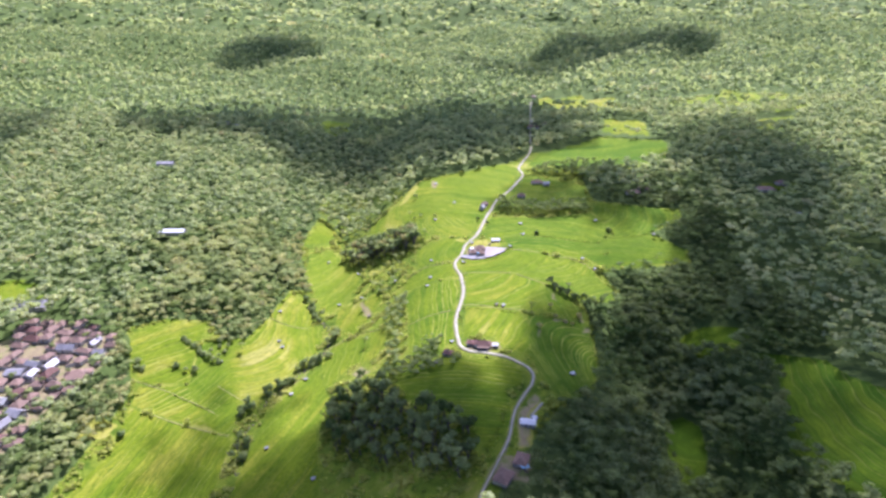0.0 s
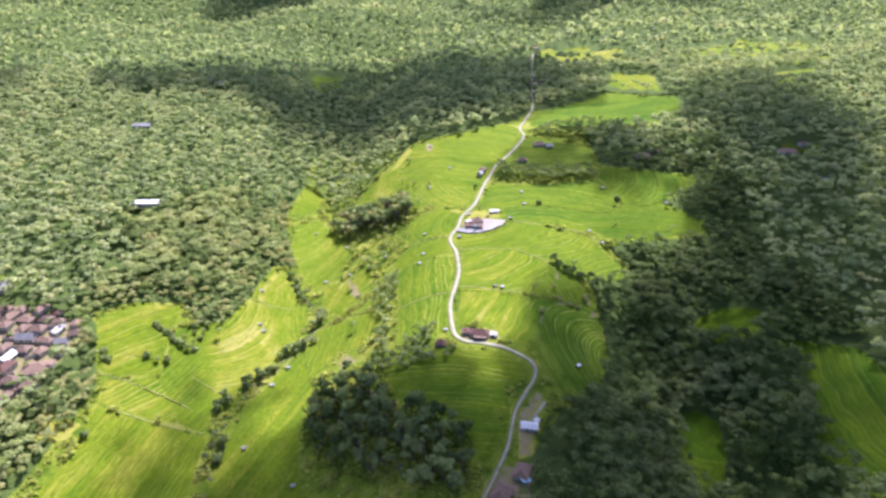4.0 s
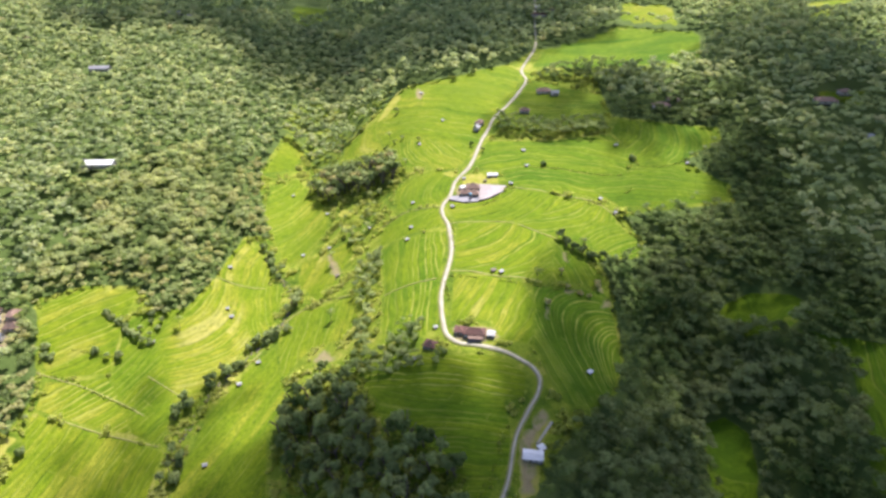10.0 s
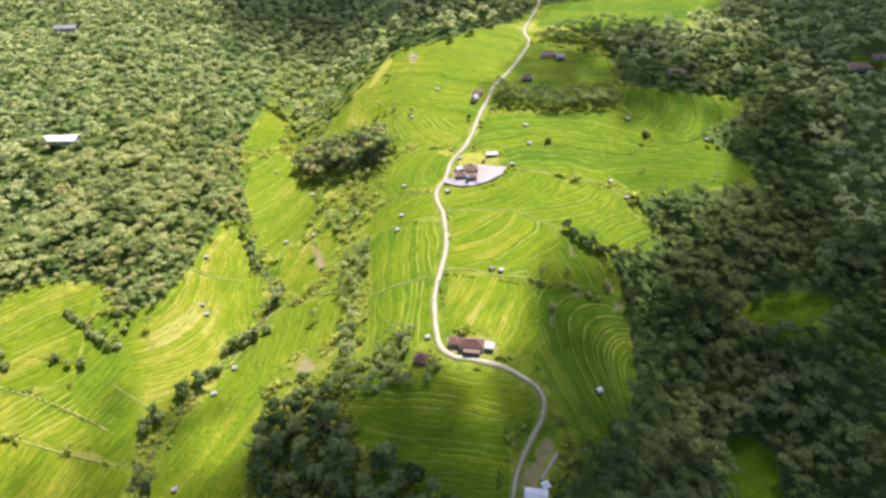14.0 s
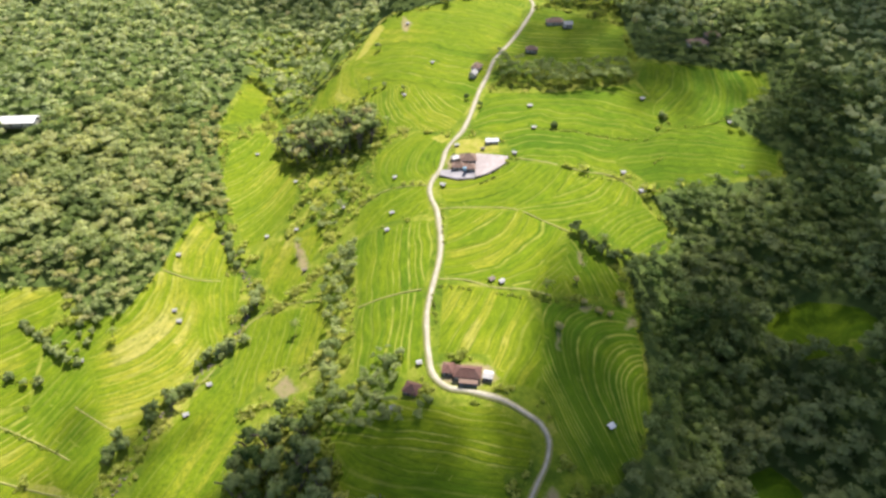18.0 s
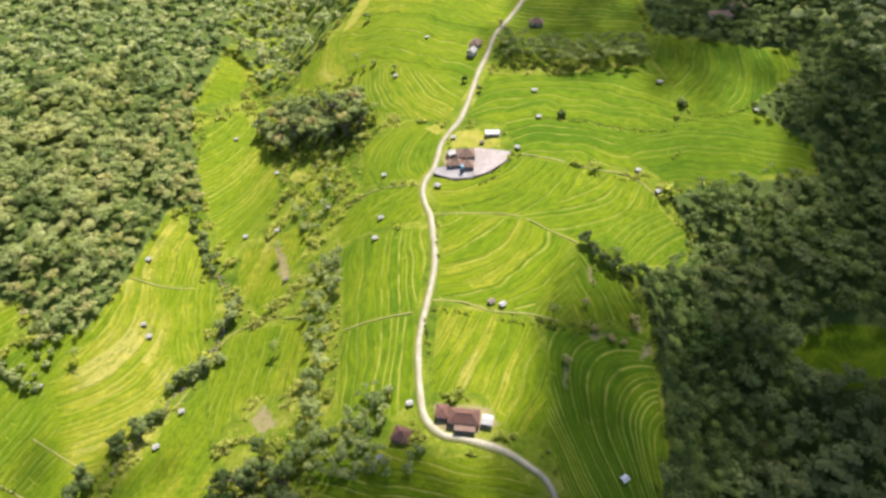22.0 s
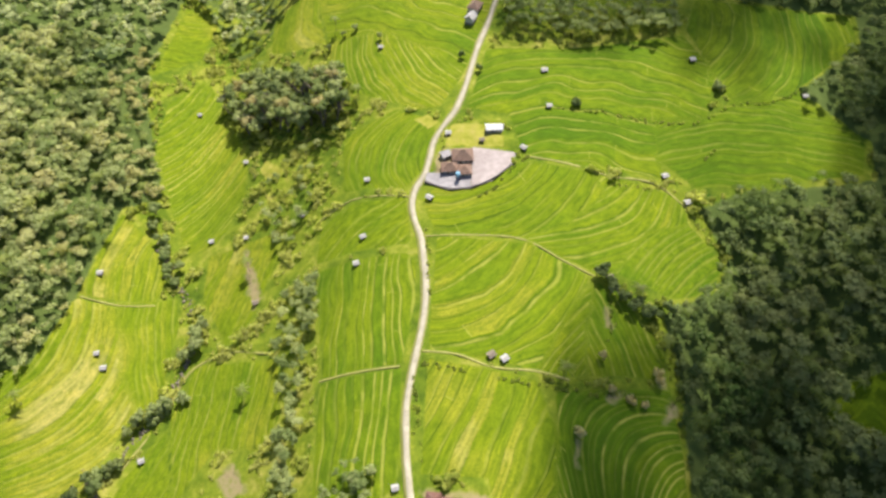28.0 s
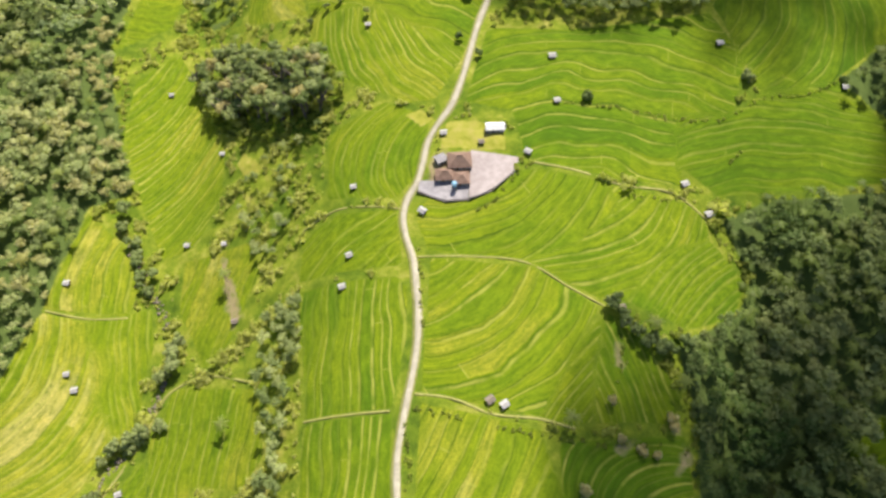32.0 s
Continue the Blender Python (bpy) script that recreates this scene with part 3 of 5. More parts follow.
def ribbon(name, line, width, lift, material, thin=(1, 1, 1)):
    """A strip of paving along a line, laid on the ground, with a real edge."""
    p = np.asarray(line, float)
    far = np.r_[0, np.cumsum(np.hypot(*np.diff(p, axis=0).T))]
    s = np.arange(0, far[-1], 2.0)
    x, y = spline(far, p[:, 0], s), spline(far, p[:, 1], s)
    dx, dy = np.gradient(x), np.gradient(y)
    n = np.hypot(dx, dy)
    verts, w = [], width / 2 * (1 + 0.10 * waves(s, s * 0, 37, 21) + 0.07 * waves(s, s * 0, 9, 22)) * np.interp(y, (230, 325, 350), thin)
    for k, drop in ((-1.12, 0.35), (-1, 0), (0, -0.04), (1, 0), (1.12, 0.35)):
        vx, vy = x + k * w * -dy / n, y + k * w * dx / n
        verts.append(np.stack([vx, vy, land(x, y) + lift - drop], -1))
    verts = np.stack(verts, 1)
    k = np.arange(len(s) * 5).reshape(len(s), 5)
    faces = np.stack([k[:-1, 1:], k[:-1, :-1], k[1:, :-1], k[1:, 1:]], -1).reshape(-1, 4)
    return link_mesh(name, verts.reshape(-1, 3), faces, material)


tagged(ribbon("road", ROAD, 1.85, 0.34, ROADWAY, (0.55, 0.62, 1.0)), "narrow pale concrete lane winding along the ridge between rice fields", "road", kind="structure")
tagged(ribbon("road_verge", ROAD, 3.3, 0.22, VERGE, (0.7, 0.8, 1.0)), "strip of dry grass and dust beside the lane", "verge", kind="structure")
for line, wide in ((((13, 412), (25, 410), (37, 405), (53, 403), (64, 400)), 1.0), (((-25, 407), (-10, 407), (6, 407)), 0.9), (((56, 498), (72, 494), (89, 488), (110, 486), (122, 478)), 1.1),
                   (((-107, 388), (-94, 410), (-86, 428), (-72, 432), (-48, 426)), 1.2), (((-33, 482), (-20, 486), (-4, 484), (8, 481)), 0.9), (((12, 461), (30, 460), (53, 456), (66, 447), (78, 440)), 0.8),
                   (((-212, 368), (-199, 366), (-186, 364), (-166, 358), (-149, 351)), 0.9), (((-192, 344), (-166, 339), (-136, 334)), 0.9), (((-157, 376), (-134, 365)), 0.8), (((-112, 462), (-128, 460), (-143, 461)), 0.9)):
    tagged(ribbon("footpath", line, wide * 0.8, 0.2, STRAW), "trodden pale footpath on a bund between rice plots", "path", kind="structure")


# ---- trees ----
ICO = None


def ball():
    """Corners and faces of a twenty-faced ball, shared by all crowns."""
    bm = bmesh.new()
    bmesh.ops.create_icosphere(bm, subdivisions=1, radius=1)
    bm.verts.ensure_lookup_table()
    v = np.array([p.co[:] for p in bm.verts])
    f = np.array([[p.index for p in q.verts] for q in bm.faces])
    bm.free()
    return v, f


ICO = ball()


def crown(seed, lobes=7, leaves=78, leaf=0.33, flat=0.78, spread=0.62, core=0.66):
    """Corners and triangles of a broad crown of radius 1 about its middle: lobes of foliage clothed in spreading tufts."""
    r = np.random.RandomState(seed)
    verts, faces, count = [], [], 0
    mids, sizes = [], []
    for i in range(lobes):
        a, d = i * 2.4 + r.uniform(-0.5, 0.5), spread * math.sqrt((i + 0.3) / lobes) * r.uniform(0.75, 1.3)
        mids.append((d * math.cos(a), d * math.sin(a), r.uniform(-0.25, 0.35) * flat + 0.25 * (0.5 - d)))
        sizes.append(r.uniform(0.26, 0.5))
    for m, s in zip(mids, sizes):
        v = ICO[0] * (s * core * np.array([1, 1, flat])) * r.uniform(0.7, 1.25, (len(ICO[0]), 1)) + m
        verts.append(v)
        faces.append(ICO[1] + count)
        count += len(v)
    for i in range(leaves):
        k = r.randint(lobes)
        d = r.normal(size=3)
        d[2] = abs(d[2]) - 0.15
        d /= np.linalg.norm(d)
        at = np.array(mids[k]) + d * sizes[k] * np.array([1, 1, flat]) * r.uniform(0.85, 1.15)
        n = d + r.normal(size=3) * 0.5 + (0, 0, 0.3)
        n /= np.linalg.norm(n)
        u = np.cross(n, r.normal(size=3))
        u /= np.linalg.norm(u)
        w = np.cross(n, u)
        s = leaf * r.uniform(0.5, 1.3)
        quad = np.array([at - u * s * 0.6, at - w * s * 0.45 - n * s * 0.12, at + u * s * 0.6, at + w * s * 0.45 - n * s * 0.10])
        verts.append(quad)
        faces.append(np.array([[0, 1, 2], [0, 2, 3]]) + count)
        count += 4
    return np.concatenate(verts), np.concatenate(faces)


def trunk_mesh(seed, tall, thick, limbs=4):
    """Tapered bent trunk with limbs, in metres."""
    r = np.random.RandomState(seed)
    verts, faces, count = [], [], 0

    def tube(a, b, ra, rb):
        nonlocal count
        a, b = np.array(a, float), np.array(b, float)
        d = (b - a) / np.linalg.norm(b - a)
        u = np.cross(d, (0.3, 1, 0.2))
        u /= np.linalg.norm(u)
        w = np.cross(d, u)
        ang = np.arange(5) * 2 * math.pi / 5
        ring = np.cos(ang)[:, None] * u + np.sin(ang)[:, None] * w
        verts.append(np.concatenate([a + ring * ra, b + ring * rb]))
        k = np.arange(5)
        faces.append(np.stack([k, (k + 1) % 5, (k + 1) % 5 + 5, k + 5], -1) + count)
        count += 10

    mid = np.array([r.uniform(-0.3, 0.3), r.uniform(-0.3, 0.3), tall * 0.55])
    tube((0, 0, -0.6), mid, thick, thick * 0.75)
    tube(mid, mid + (0.2, 0.1, tall * 0.4), thick * 0.75, thick * 0.35)
    for i in range(limbs):
        a = i * 6.28 / limbs + r.uniform(-0.4, 0.4)
        tube(mid - (0, 0, tall * 0.05 * i), mid + np.array([math.cos(a) * tall * 0.28, math.sin(a) * tall * 0.28, tall * r.uniform(0.15, 0.32)]), thick * 0.45, thick * 0.15)
    return np.concatenate(verts), np.concatenate(faces)


def palm_head(seed, fronds=15):
    """Arching fronds about the top of a palm, radius about 1; each is a keeled blade in three lengths."""
    r = np.random.RandomState(seed)
    verts, faces, count = [], [], 0
    for i in range(fronds):
        a, lift, long = i * 2.4 + r.uniform(-0.2, 0.2), r.uniform(-0.2, 0.9), r.uniform(0.85, 1.15)
        out, side = np.array([math.cos(a), math.sin(a), 0]), np.array([-math.sin(a), math.cos(a), 0])
        for k in range(4):
            s = k / 3
            p = out * s * long + np.array([0, 0, lift * s * 0.6 - 0.75 * s * s])
            wide = 0.13 * (1 - s) ** 0.5 + 0.015
            verts.append([p - side * wide + (0, 0, -0.06), p + (0, 0, 0.03), p + side * wide + (0, 0, -0.06)])
        for k in range(3):
            b = count + 3 * k
            faces += [[b, b + 3, b + 1], [b + 1, b + 3, b + 4], [b + 1, b + 4, b + 2], [b + 2, b + 4, b + 5]]
        count += 12
    return np.concatenate([np.array(v) for v in verts]), np.array(faces)


CROWNS = [crown(s, 5, 118, 0.25) for s in range(10)]
LONE_CROWNS = [crown(120 + s, 7, 120, 0.26, 0.8, 0.55, 0.95) for s in range(8)]
MID_CROWNS = [crown(20 + s, 2, 19, 0.42, 0.72, 0.5) for s in range(8)]
BUSHES = [crown(40 + s, 4, 24, 0.40, 0.45, 0.6) for s in range(6)]
FAR_CROWNS = [crown(60 + s, 1, 3, 0.8, 0.75, 0.2) for s in range(8)]
PALMS = [palm_head(80 + s, 12) for s in range(4)]


def grove(name, shapes, x, y, radius, lift, tint, material, label, category, squash=1.0, seed=0):
    """Many crowns in one mesh: the uncountable part of a wood. lift: height of the crown's middle over the ground."""
    r = np.random.RandomState(seed)
    z = land(x, y) + lift
    verts, faces, tints, count = [], [], [], 0
    pick, turn = r.randint(len(shapes), size=len(x)), r.uniform(0, 6.28, len(x))
    tall = r.uniform(0.75, 1.15, len(x)) * squash
    for k, (v, f) in enumerate(shapes):
        on = np.where(pick == k)[0]
        if not len(on):
            continue
        c, s = np.cos(turn[on])[:, None], np.sin(turn[on])[:, None]
        rad = radius[on][:, None]
        vx = x[on][:, None] + rad * (c * v[:, 0] - s * v[:, 1])
        vy = y[on][:, None] + rad * (s * v[:, 0] + c * v[:, 1])
        vz = z[on][:, None] + rad * v[:, 2] * tall[on][:, None]
        verts.append(np.stack([vx, vy, vz], -1).reshape(-1, 3))
        faces.append((f[None] + count + np.arange(len(on))[:, None, None] * len(v)).reshape(-1, 3))
        tints.append(np.repeat(tint[on], len(v)))
        count += len(on) * len(v)
    ob = link_mesh(name, np.concatenate(verts), np.concatenate(faces), material, None, "", [("tint", np.concatenate(tints))], True)
    return tagged(ob, label, category, kind="stuff")


def scatter(x0, x1, y0, y1, gap, seed):
    """Uneven places about gap metres from one another."""
    r = np.random.RandomState(seed)
    x, y = np.meshgrid(np.arange(x0, x1, gap, dtype=float), np.arange(y0, y1, gap * 0.87, dtype=float))
    x[1::2] += gap / 2
    x, y = x.ravel() + r.uniform(-0.45, 0.45, x.size) * gap, y.ravel() + r.uniform(-0.45, 0.45, y.size) * gap
    return x, y


# built-up plots in the woods that stay free of trees: centre and radius
GLADES = ((-260, 562, 13), (-350, 770, 15), (310, 596, 16), (188, 616, 10), (92, 648, 9), (-395, 905, 16), (-372, 800, 9), (120, 900, 14), (30, 258, 13), (330, 470, 14))


def wooded(x, y):
    """How deep in the woods a place is: negative on open land, in yards, on the lane and in clearings."""
    d = -inside(OPEN_LAND, x, y)
    for corners, *_ in RICE:
        d = np.minimum(d, -inside(corners, x, y) - (6 if corners[0][1] > 720 else 0))
    for corners in YARDS:
        d = np.minimum(d, -inside(corners, x, y))
    for corners in CLEARINGS:
        d = np.minimum(d, -inside(corners, x, y))
    for gx, gy, g in GLADES:
        d = np.minimum(d, np.hypot(x - gx, y - gy) - g)
    return np.minimum(d, clear_of_road(x, y) - 3.5)


def species(x, y, size, seed, mid, spread=0.26):
    """Tone of the leaves: patches of one kind, with single trees of another."""
    r = np.random.RandomState(seed)
    return np.clip(mid + 0.28 * waves(x, y, size, seed + 1) + 0.16 * waves(x, y, size / 3, seed + 2) + r.normal(size=len(x)) * spread, 0.02, 0.84) + 0.15 * (r.uniform(size=len(x)) < 0.03)


def detailed(x, y):
    """Where the woods lie near enough for full crowns; the border is ragged."""
    rag = 42 * waves(x, y, 110, 77) + 20 * waves(x, y, 31, 78)
    return (y > 227) & (y + rag < 625) & (np.abs(x) + 0.6 * rag < 245)


def woods():
    r = np.random.RandomState(5)
    x, y = scatter(-275, 275, 225, 660, 5.2, 1)
    keep = (wooded(x, y) > -0.8 - 2.2 * waves(x, y, 17, 79)) & (clear_of_road(x, y) > 4) & ((inside(THIN_WOOD, x, y) < 0) | (r.uniform(size=len(x)) < 0.6)) & detailed(x, y)
    x, y = x[keep], y[keep]
    tint = species(x, y, 60, 12, 0.66)
    # right of the ridge the leaf tone drops: ravine shade put into the colour
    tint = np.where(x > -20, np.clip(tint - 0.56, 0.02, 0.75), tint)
    rim = np.clip(-inside(OPEN_LAND, x, y) / 26, 0, 1)
    size = np.exp(r.normal(size=len(x)) * 0.36)
    radius = np.clip(4.4 * size * (1 + 0.2 * waves(x, y, 45, 13)), 1.8, 7.0) * (0.62 + 0.38 * rim)
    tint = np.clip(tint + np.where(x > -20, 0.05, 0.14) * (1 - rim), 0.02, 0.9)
    lift = 0.8 + 2.8 * rim + 0.70 * radius + r.uniform(-0.8, 1.0, len(x)) + 1.6 * waves(x, y, 50, 14)
    lift = lift + np.where(x > -20, r.normal(size=len(x)) * 2.2, 0)
    palm = (r.uniform(size=len(x)) < np.where(x > -20, 0.22, 0.08) + 0.10 * waves(x, y, 90, 15))
    for name, on, seed, label in (("forest_left", x < -20, 21, "dense mixed broadleaf forest on a sunlit hillside"), ("forest_right", x >= -20, 22, "dense broadleaf forest filling the ravine, its shade toned into the leaves")):
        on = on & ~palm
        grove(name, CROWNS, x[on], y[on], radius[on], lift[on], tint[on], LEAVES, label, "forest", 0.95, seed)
    grove("palm_canopy", PALMS, x[palm], y[palm], r.uniform(2.4, 3.5, palm.sum()), lift[palm] + 4.0, tint[palm], FRONDS, "coconut palm heads standing out of the forest", "palms", 1.0, 23)
    # woods round about and farther off: simpler crowns serve, with haze put into the leaf colour
    x, y = scatter(-700, 700, 170, 1000, 8.2, 2)
    keep = (wooded(x, y) > -0.5) & ((np.maximum(inside(THIN_WOOD, x, y), inside(BALD_HILL, x, y)) < 0) | (r.uniform(size=len(x)) < np.where(x < 0, 0.8, 0.4))) & (np.abs(x) < 125 + 0.60 * y) & ~detailed(x, y)
    x, y = x[keep], y[keep]
    size = np.exp(r.normal(size=len(x)) * 0.25)
    radius = np.clip(6.2 * size, 3.2, 9.5)
    grove("forest_middle", MID_CROWNS, x, y, radius, 4.0 + 0.8 * radius + r.uniform(-1, 1.5, len(x)), species(x, y, 70, 16, 0.60, 0.17), HAZED_LEAVES, "mixed forest over the hills beyond the fields", "forest", 0.95, 24)
    x, y = scatter(-330, 330, -160, 176, 12.5, 6)
    radius = np.clip(8.0 * np.exp(r.normal(size=len(x)) * 0.22), 4, 12)
    grove("forest_near", FAR_CROWNS, x, y, radius, 2.5 + 0.7 * radius, species(x, y, 70, 29, 0.5, 0.2), HAZED_LEAVES, "mixed forest on the slope below the ridge", "forest", 1.0, 30)
    x, y = scatter(-1800, 1800, 1000, 2400, 16.2, 3)
    keep = (wooded(x, y) > -1) & ((inside(BALD_HILL, x, y) < 0) | (r.uniform(size=len(x)) < 0.35)) & (np.abs(x) < 90 + 0.70 * y)
    x, y = x[keep], y[keep]
    radius = np.clip(9.8 * np.exp(r.normal(size=len(x)) * 0.22), 4, 13)
    grove("forest_far", FAR_CROWNS, x, y, radius, 2.5 + 0.7 * radius, species(x, y, 130, 26, 0.46, 0.10) + 0.16 * waves(x, y, 320, 28), HAZED_LEAVES, "far forest rolling over the hills", "forest", 1.0, 25)
    x, y = scatter(-3000, 3000, 2400, 4850, 54, 4)
    keep = np.abs(x) < 220 + 0.7 * y
    x, y = x[keep], y[keep]
    radius = np.clip(29 * np.exp(r.normal(size=len(x)) * 0.22), 14, 42)
    grove("forest_horizon", FAR_CROWNS, x, y, radius, 2 + 0.35 * radius, species(x, y, 300, 36, 0.55, 0.14), HAZED_LEAVES, "wooded mountain slope towards the horizon", "forest", 0.6, 27)


woods()


# ---- buildings ----
def gable(length, depth, rise, over=0.5, thick=0.16):
    """Two sloping slabs that meet in a ridge along x, closed at the gables."""
    bm = bmesh.new()
    l, d = length / 2 + over, depth / 2 + over
    sag = rise * over / (depth / 2)
    profile = [(-d, -sag), (0, rise), (d, -sag), (d, -sag - thick), (0, rise - thick * 1.6), (-d, -sag - thick)]
    ends = [[bm.verts.new((s * l, y, z)) for y, z in profile] for s in (-1, 1)]
    n = len(profile)
    for i in range(n):
        bm.faces.new((ends[0][i], ends[0][(i + 1) % n], ends[1][(i + 1) % n], ends[1][i]))
    for e, a in ((ends[0], -1), (ends[1], 1)):
        for quad in ((0, 1, 4, 5), (1, 2, 3, 4)):
            bm.faces.new([e[i] for i in (quad if a > 0 else quad[::-1])])
    bmesh.ops.recalc_face_normals(bm, faces=bm.faces[:])
    return bm


def hip(length, depth, rise, over=0.6, thick=0.18):
    """A hipped roof with a short ridge and a thick eaves edge."""
    bm = bmesh.new()
    l, d = length / 2 + over, depth / 2 + over
    r = max(l - d * 0.95, 0.05)
    sag = rise * over / (depth / 2)
    low = [bm.verts.new((sx * l, sy * d, -sag - thick)) for sx, sy in ((-1, -1), (1, -1), (1, 1), (-1, 1))]
    eave = [bm.verts.new((sx * l, sy * d, -sag)) for sx, sy in ((-1, -1), (1, -1), (1, 1), (-1, 1))]
    a, b = bm.verts.new((-r, 0, rise)), bm.verts.new((r, 0, rise))
    for i in range(4):
        bm.faces.new((low[i], low[(i + 1) % 4], eave[(i + 1) % 4], eave[i]))
    bm.faces.new((eave[0], eave[1], b, a))
    bm.faces.new((eave[1], eave[2], b))
    bm.faces.new((eave[2], eave[3], a, b))
    bm.faces.new((eave[3], eave[0], a))
    bm.faces.new(low[::-1])
    return bm


def house(name, x, y, length, depth, turn, wall, rise, roof, label, category="house", style="hip", wall_mat=None, windows=2, group="", lift=0.0):
    """A small house: plinth, walls, door, windows and roof, standing on the ground with its front towards -y before the turn."""
    z = min(height(x + dx, y + dy) for dx in (-2, 0, 2) for dy in (-2, 0, 2)) + lift
    top = new(name)
    top.matrix_world = pose(x, y, z, 0, 0, turn)
    wall_mat = wall_mat or PLASTER
    wall *= 0.8
    part("plinth", box(length + 0.5, depth + 0.5, 1.2, (0, 0, -0.7), 0.05), STONE, top, "dark stone plinth")
    body = part("wall", box(length, depth, wall, (0, 0, 0.5), 0.03), wall_mat, top)
    part("door", box(0.9, 0.10, min(2.0, wall - 0.1), (-length * 0.12, -depth / 2 - 0.03, 0.5), 0.02), TIMBER, top, "dark timber door")
    for i in range(windows):
        wx = length * (0.18 + 0.22 * i) if i < 2 else -length * 0.36
        win = part("window", box(1.0, 0.10, 0.9, (wx, -depth / 2 - 0.03, 1.15), 0.02), TIMBER, top)
        part("pane", box(0.8, 0.06, 0.7, (wx, -depth / 2 - 0.07, 1.25)), GLASS, win)
    shape = hip(length, depth, rise) if style == "hip" else gable(length, depth, rise)
    bmesh.ops.translate(shape, verts=shape.verts[:], vec=(0, 0, 0.5 + wall))
    cover = part("roof", shape, roof, top)
    if style == "hip":
        ridge = max(length / 2 + 0.6 - (depth / 2 + 0.6) * 0.95, 0.3)
        part("ridge_cap", box(2 * ridge, 0.35, 0.16, (0, 0, 0.46 + wall + rise), 0.05), roof, cover)
    return tagged(top, label, category, group)


def hut(x, y, turn, size=3.2, roof=None, label="", tall=1.4):
    """An open field shelter: four posts, a raised deck and a shed roof."""
    size *= 0.62
    roof = roof or SHEET
    top = new("field_hut")
    top.matrix_world = pose(x, y, height(x, y) - 0.15, 0, 0, turn)
    part("deck", box(size, size * 0.85, 0.12, (0, 0, 0.4), 0.02), TIMBER, top)
    for sx in (-1, 1):
        for sy in (-1, 1):
            part("post", box(0.14, 0.14, tall + 0.5, (sx * size * 0.44, sy * size * 0.36, -0.3)), TIMBER, top)
    part("back_wall", box(size * 0.9, 0.08, 1.0, (0, size * 0.38, 0.52)), TIMBER, top)
    shape = gable(size, size * 0.85, size * 0.2, 0.35, 0.08)
    bmesh.ops.translate(shape, verts=shape.verts[:], vec=(0, 0, tall + 0.15))
    part("roof", shape, roof, top)
    return tagged(top, label or "small open field hut with a whitish sheet metal roof among rice", "hut", "field huts")


def slab(name, corners, thick, material, label, category, lift=0.25):
    """A paved yard with a thick edge, which follows the fall of the ground in part."""
    top = max(height(x, y) for x, y in corners)
    level = [0.35 * top + 0.65 * height(x, y) + lift for x, y in corners]
    bm = bmesh.new()
    low = [bm.verts.new((x, y, z - thick)) for (x, y), z in zip(corners, level)]
    high = [bm.verts.new((x, y, z)) for (x, y), z in zip(corners, level)]
    n = len(corners)
    bm.faces.new(high)
    for i in range(n):
        bm.faces.new((low[i], low[(i + 1) % n], high[(i + 1) % n], high[i]))
    bmesh.ops.triangulate(bm, faces=bm.faces[:])
    bmesh.ops.recalc_face_normals(bm, faces=bm.faces[:])
    return tagged(part(name, bm, material, None), label, category, kind="structure")


# farmstead on the crest, with its paved yard
slab("paved_yard", ((32.2, 483.2), (36, 484), (41.2, 486.8), (46, 491), (50.6, 495.4), (51.6, 500.2), (42, 502.4), (33.4, 504.2), (32.7, 490.4)), 2.5, PAVING, "pale pink paved drying yard of the farmstead", "yard", 0.1)
slab("concrete_yard", ((13.2, 488), (18, 485.2), (23.6, 483), (32.0, 483.2), (32.5, 490.4), (13.9, 492.2)), 2.5, GREY_PAVING, "grey concrete forecourt of the farmstead", "yard", 0.1)
house("farmhouse", 29.0, 499.0, 8.0, 6.4, 2, 3.0, 2.2, CLAY, "farmhouse with a weathered brown hipped tile roof beside the paved yard")
house("farmhouse", 29.6, 491.2, 5.0, 4.6, 2, 2.7, 1.5, CLAY, "small square farmhouse with a brown tile roof on the paved yard", windows=1)
house("farmhouse", 23.4, 493.2, 6.2, 4.4, 2, 2.7, 1.6, CLAY, "lower farmhouse with a brown tile roof beside the lane")
house("kitchen_hut", 21.8, 500.6, 3.4, 3.0, 30, 2.3, 0.6, GREY_SHEET, "small kitchen hut with a grey sheet metal roof behind the farmhouses", "hut", "gable", windows=1)
house("long_shed", 43, 513.5, 6.6, 3.0, 2, 2.4, 0.8, WHITE_SHEET, "long shed with a white sheet metal roof on the lawn", "shed", "gable")
# house at the bend of the lane
house("lane_house", 24.6, 358.6, 10.2, 5.2, -6, 2.8, 1.7, RUST, "house with a maroon tile roof at the lane's bend")
house("lane_house", 16.9, 361.2, 3.6, 4.4, -6, 2.6, 1.2, RUST, "small side house with a maroon tile roof")
veranda = new("veranda")
veranda.matrix_world = pose(24.8, 354.4, height(24.8, 355.2) - 0.2, 0, 0, -6)
part("roof", box(7.6, 2.9, 0.14, (0, 0, 2.0), 0.03), CLAY, veranda, "pale brown lean-to tile roof")
part("deck", box(7.2, 2.4, 0.5, (0, 0, -0.1), 0.03), GREY_PAVING, veranda)
for k in range(4):
    part("post", box(0.14, 0.14, 1.7, (-3.3 + 2.2 * k, -1.1, 0.35)), TIMBER, veranda)
tagged(veranda, "open veranda with a pale brown lean-to roof along the lane house", "veranda")
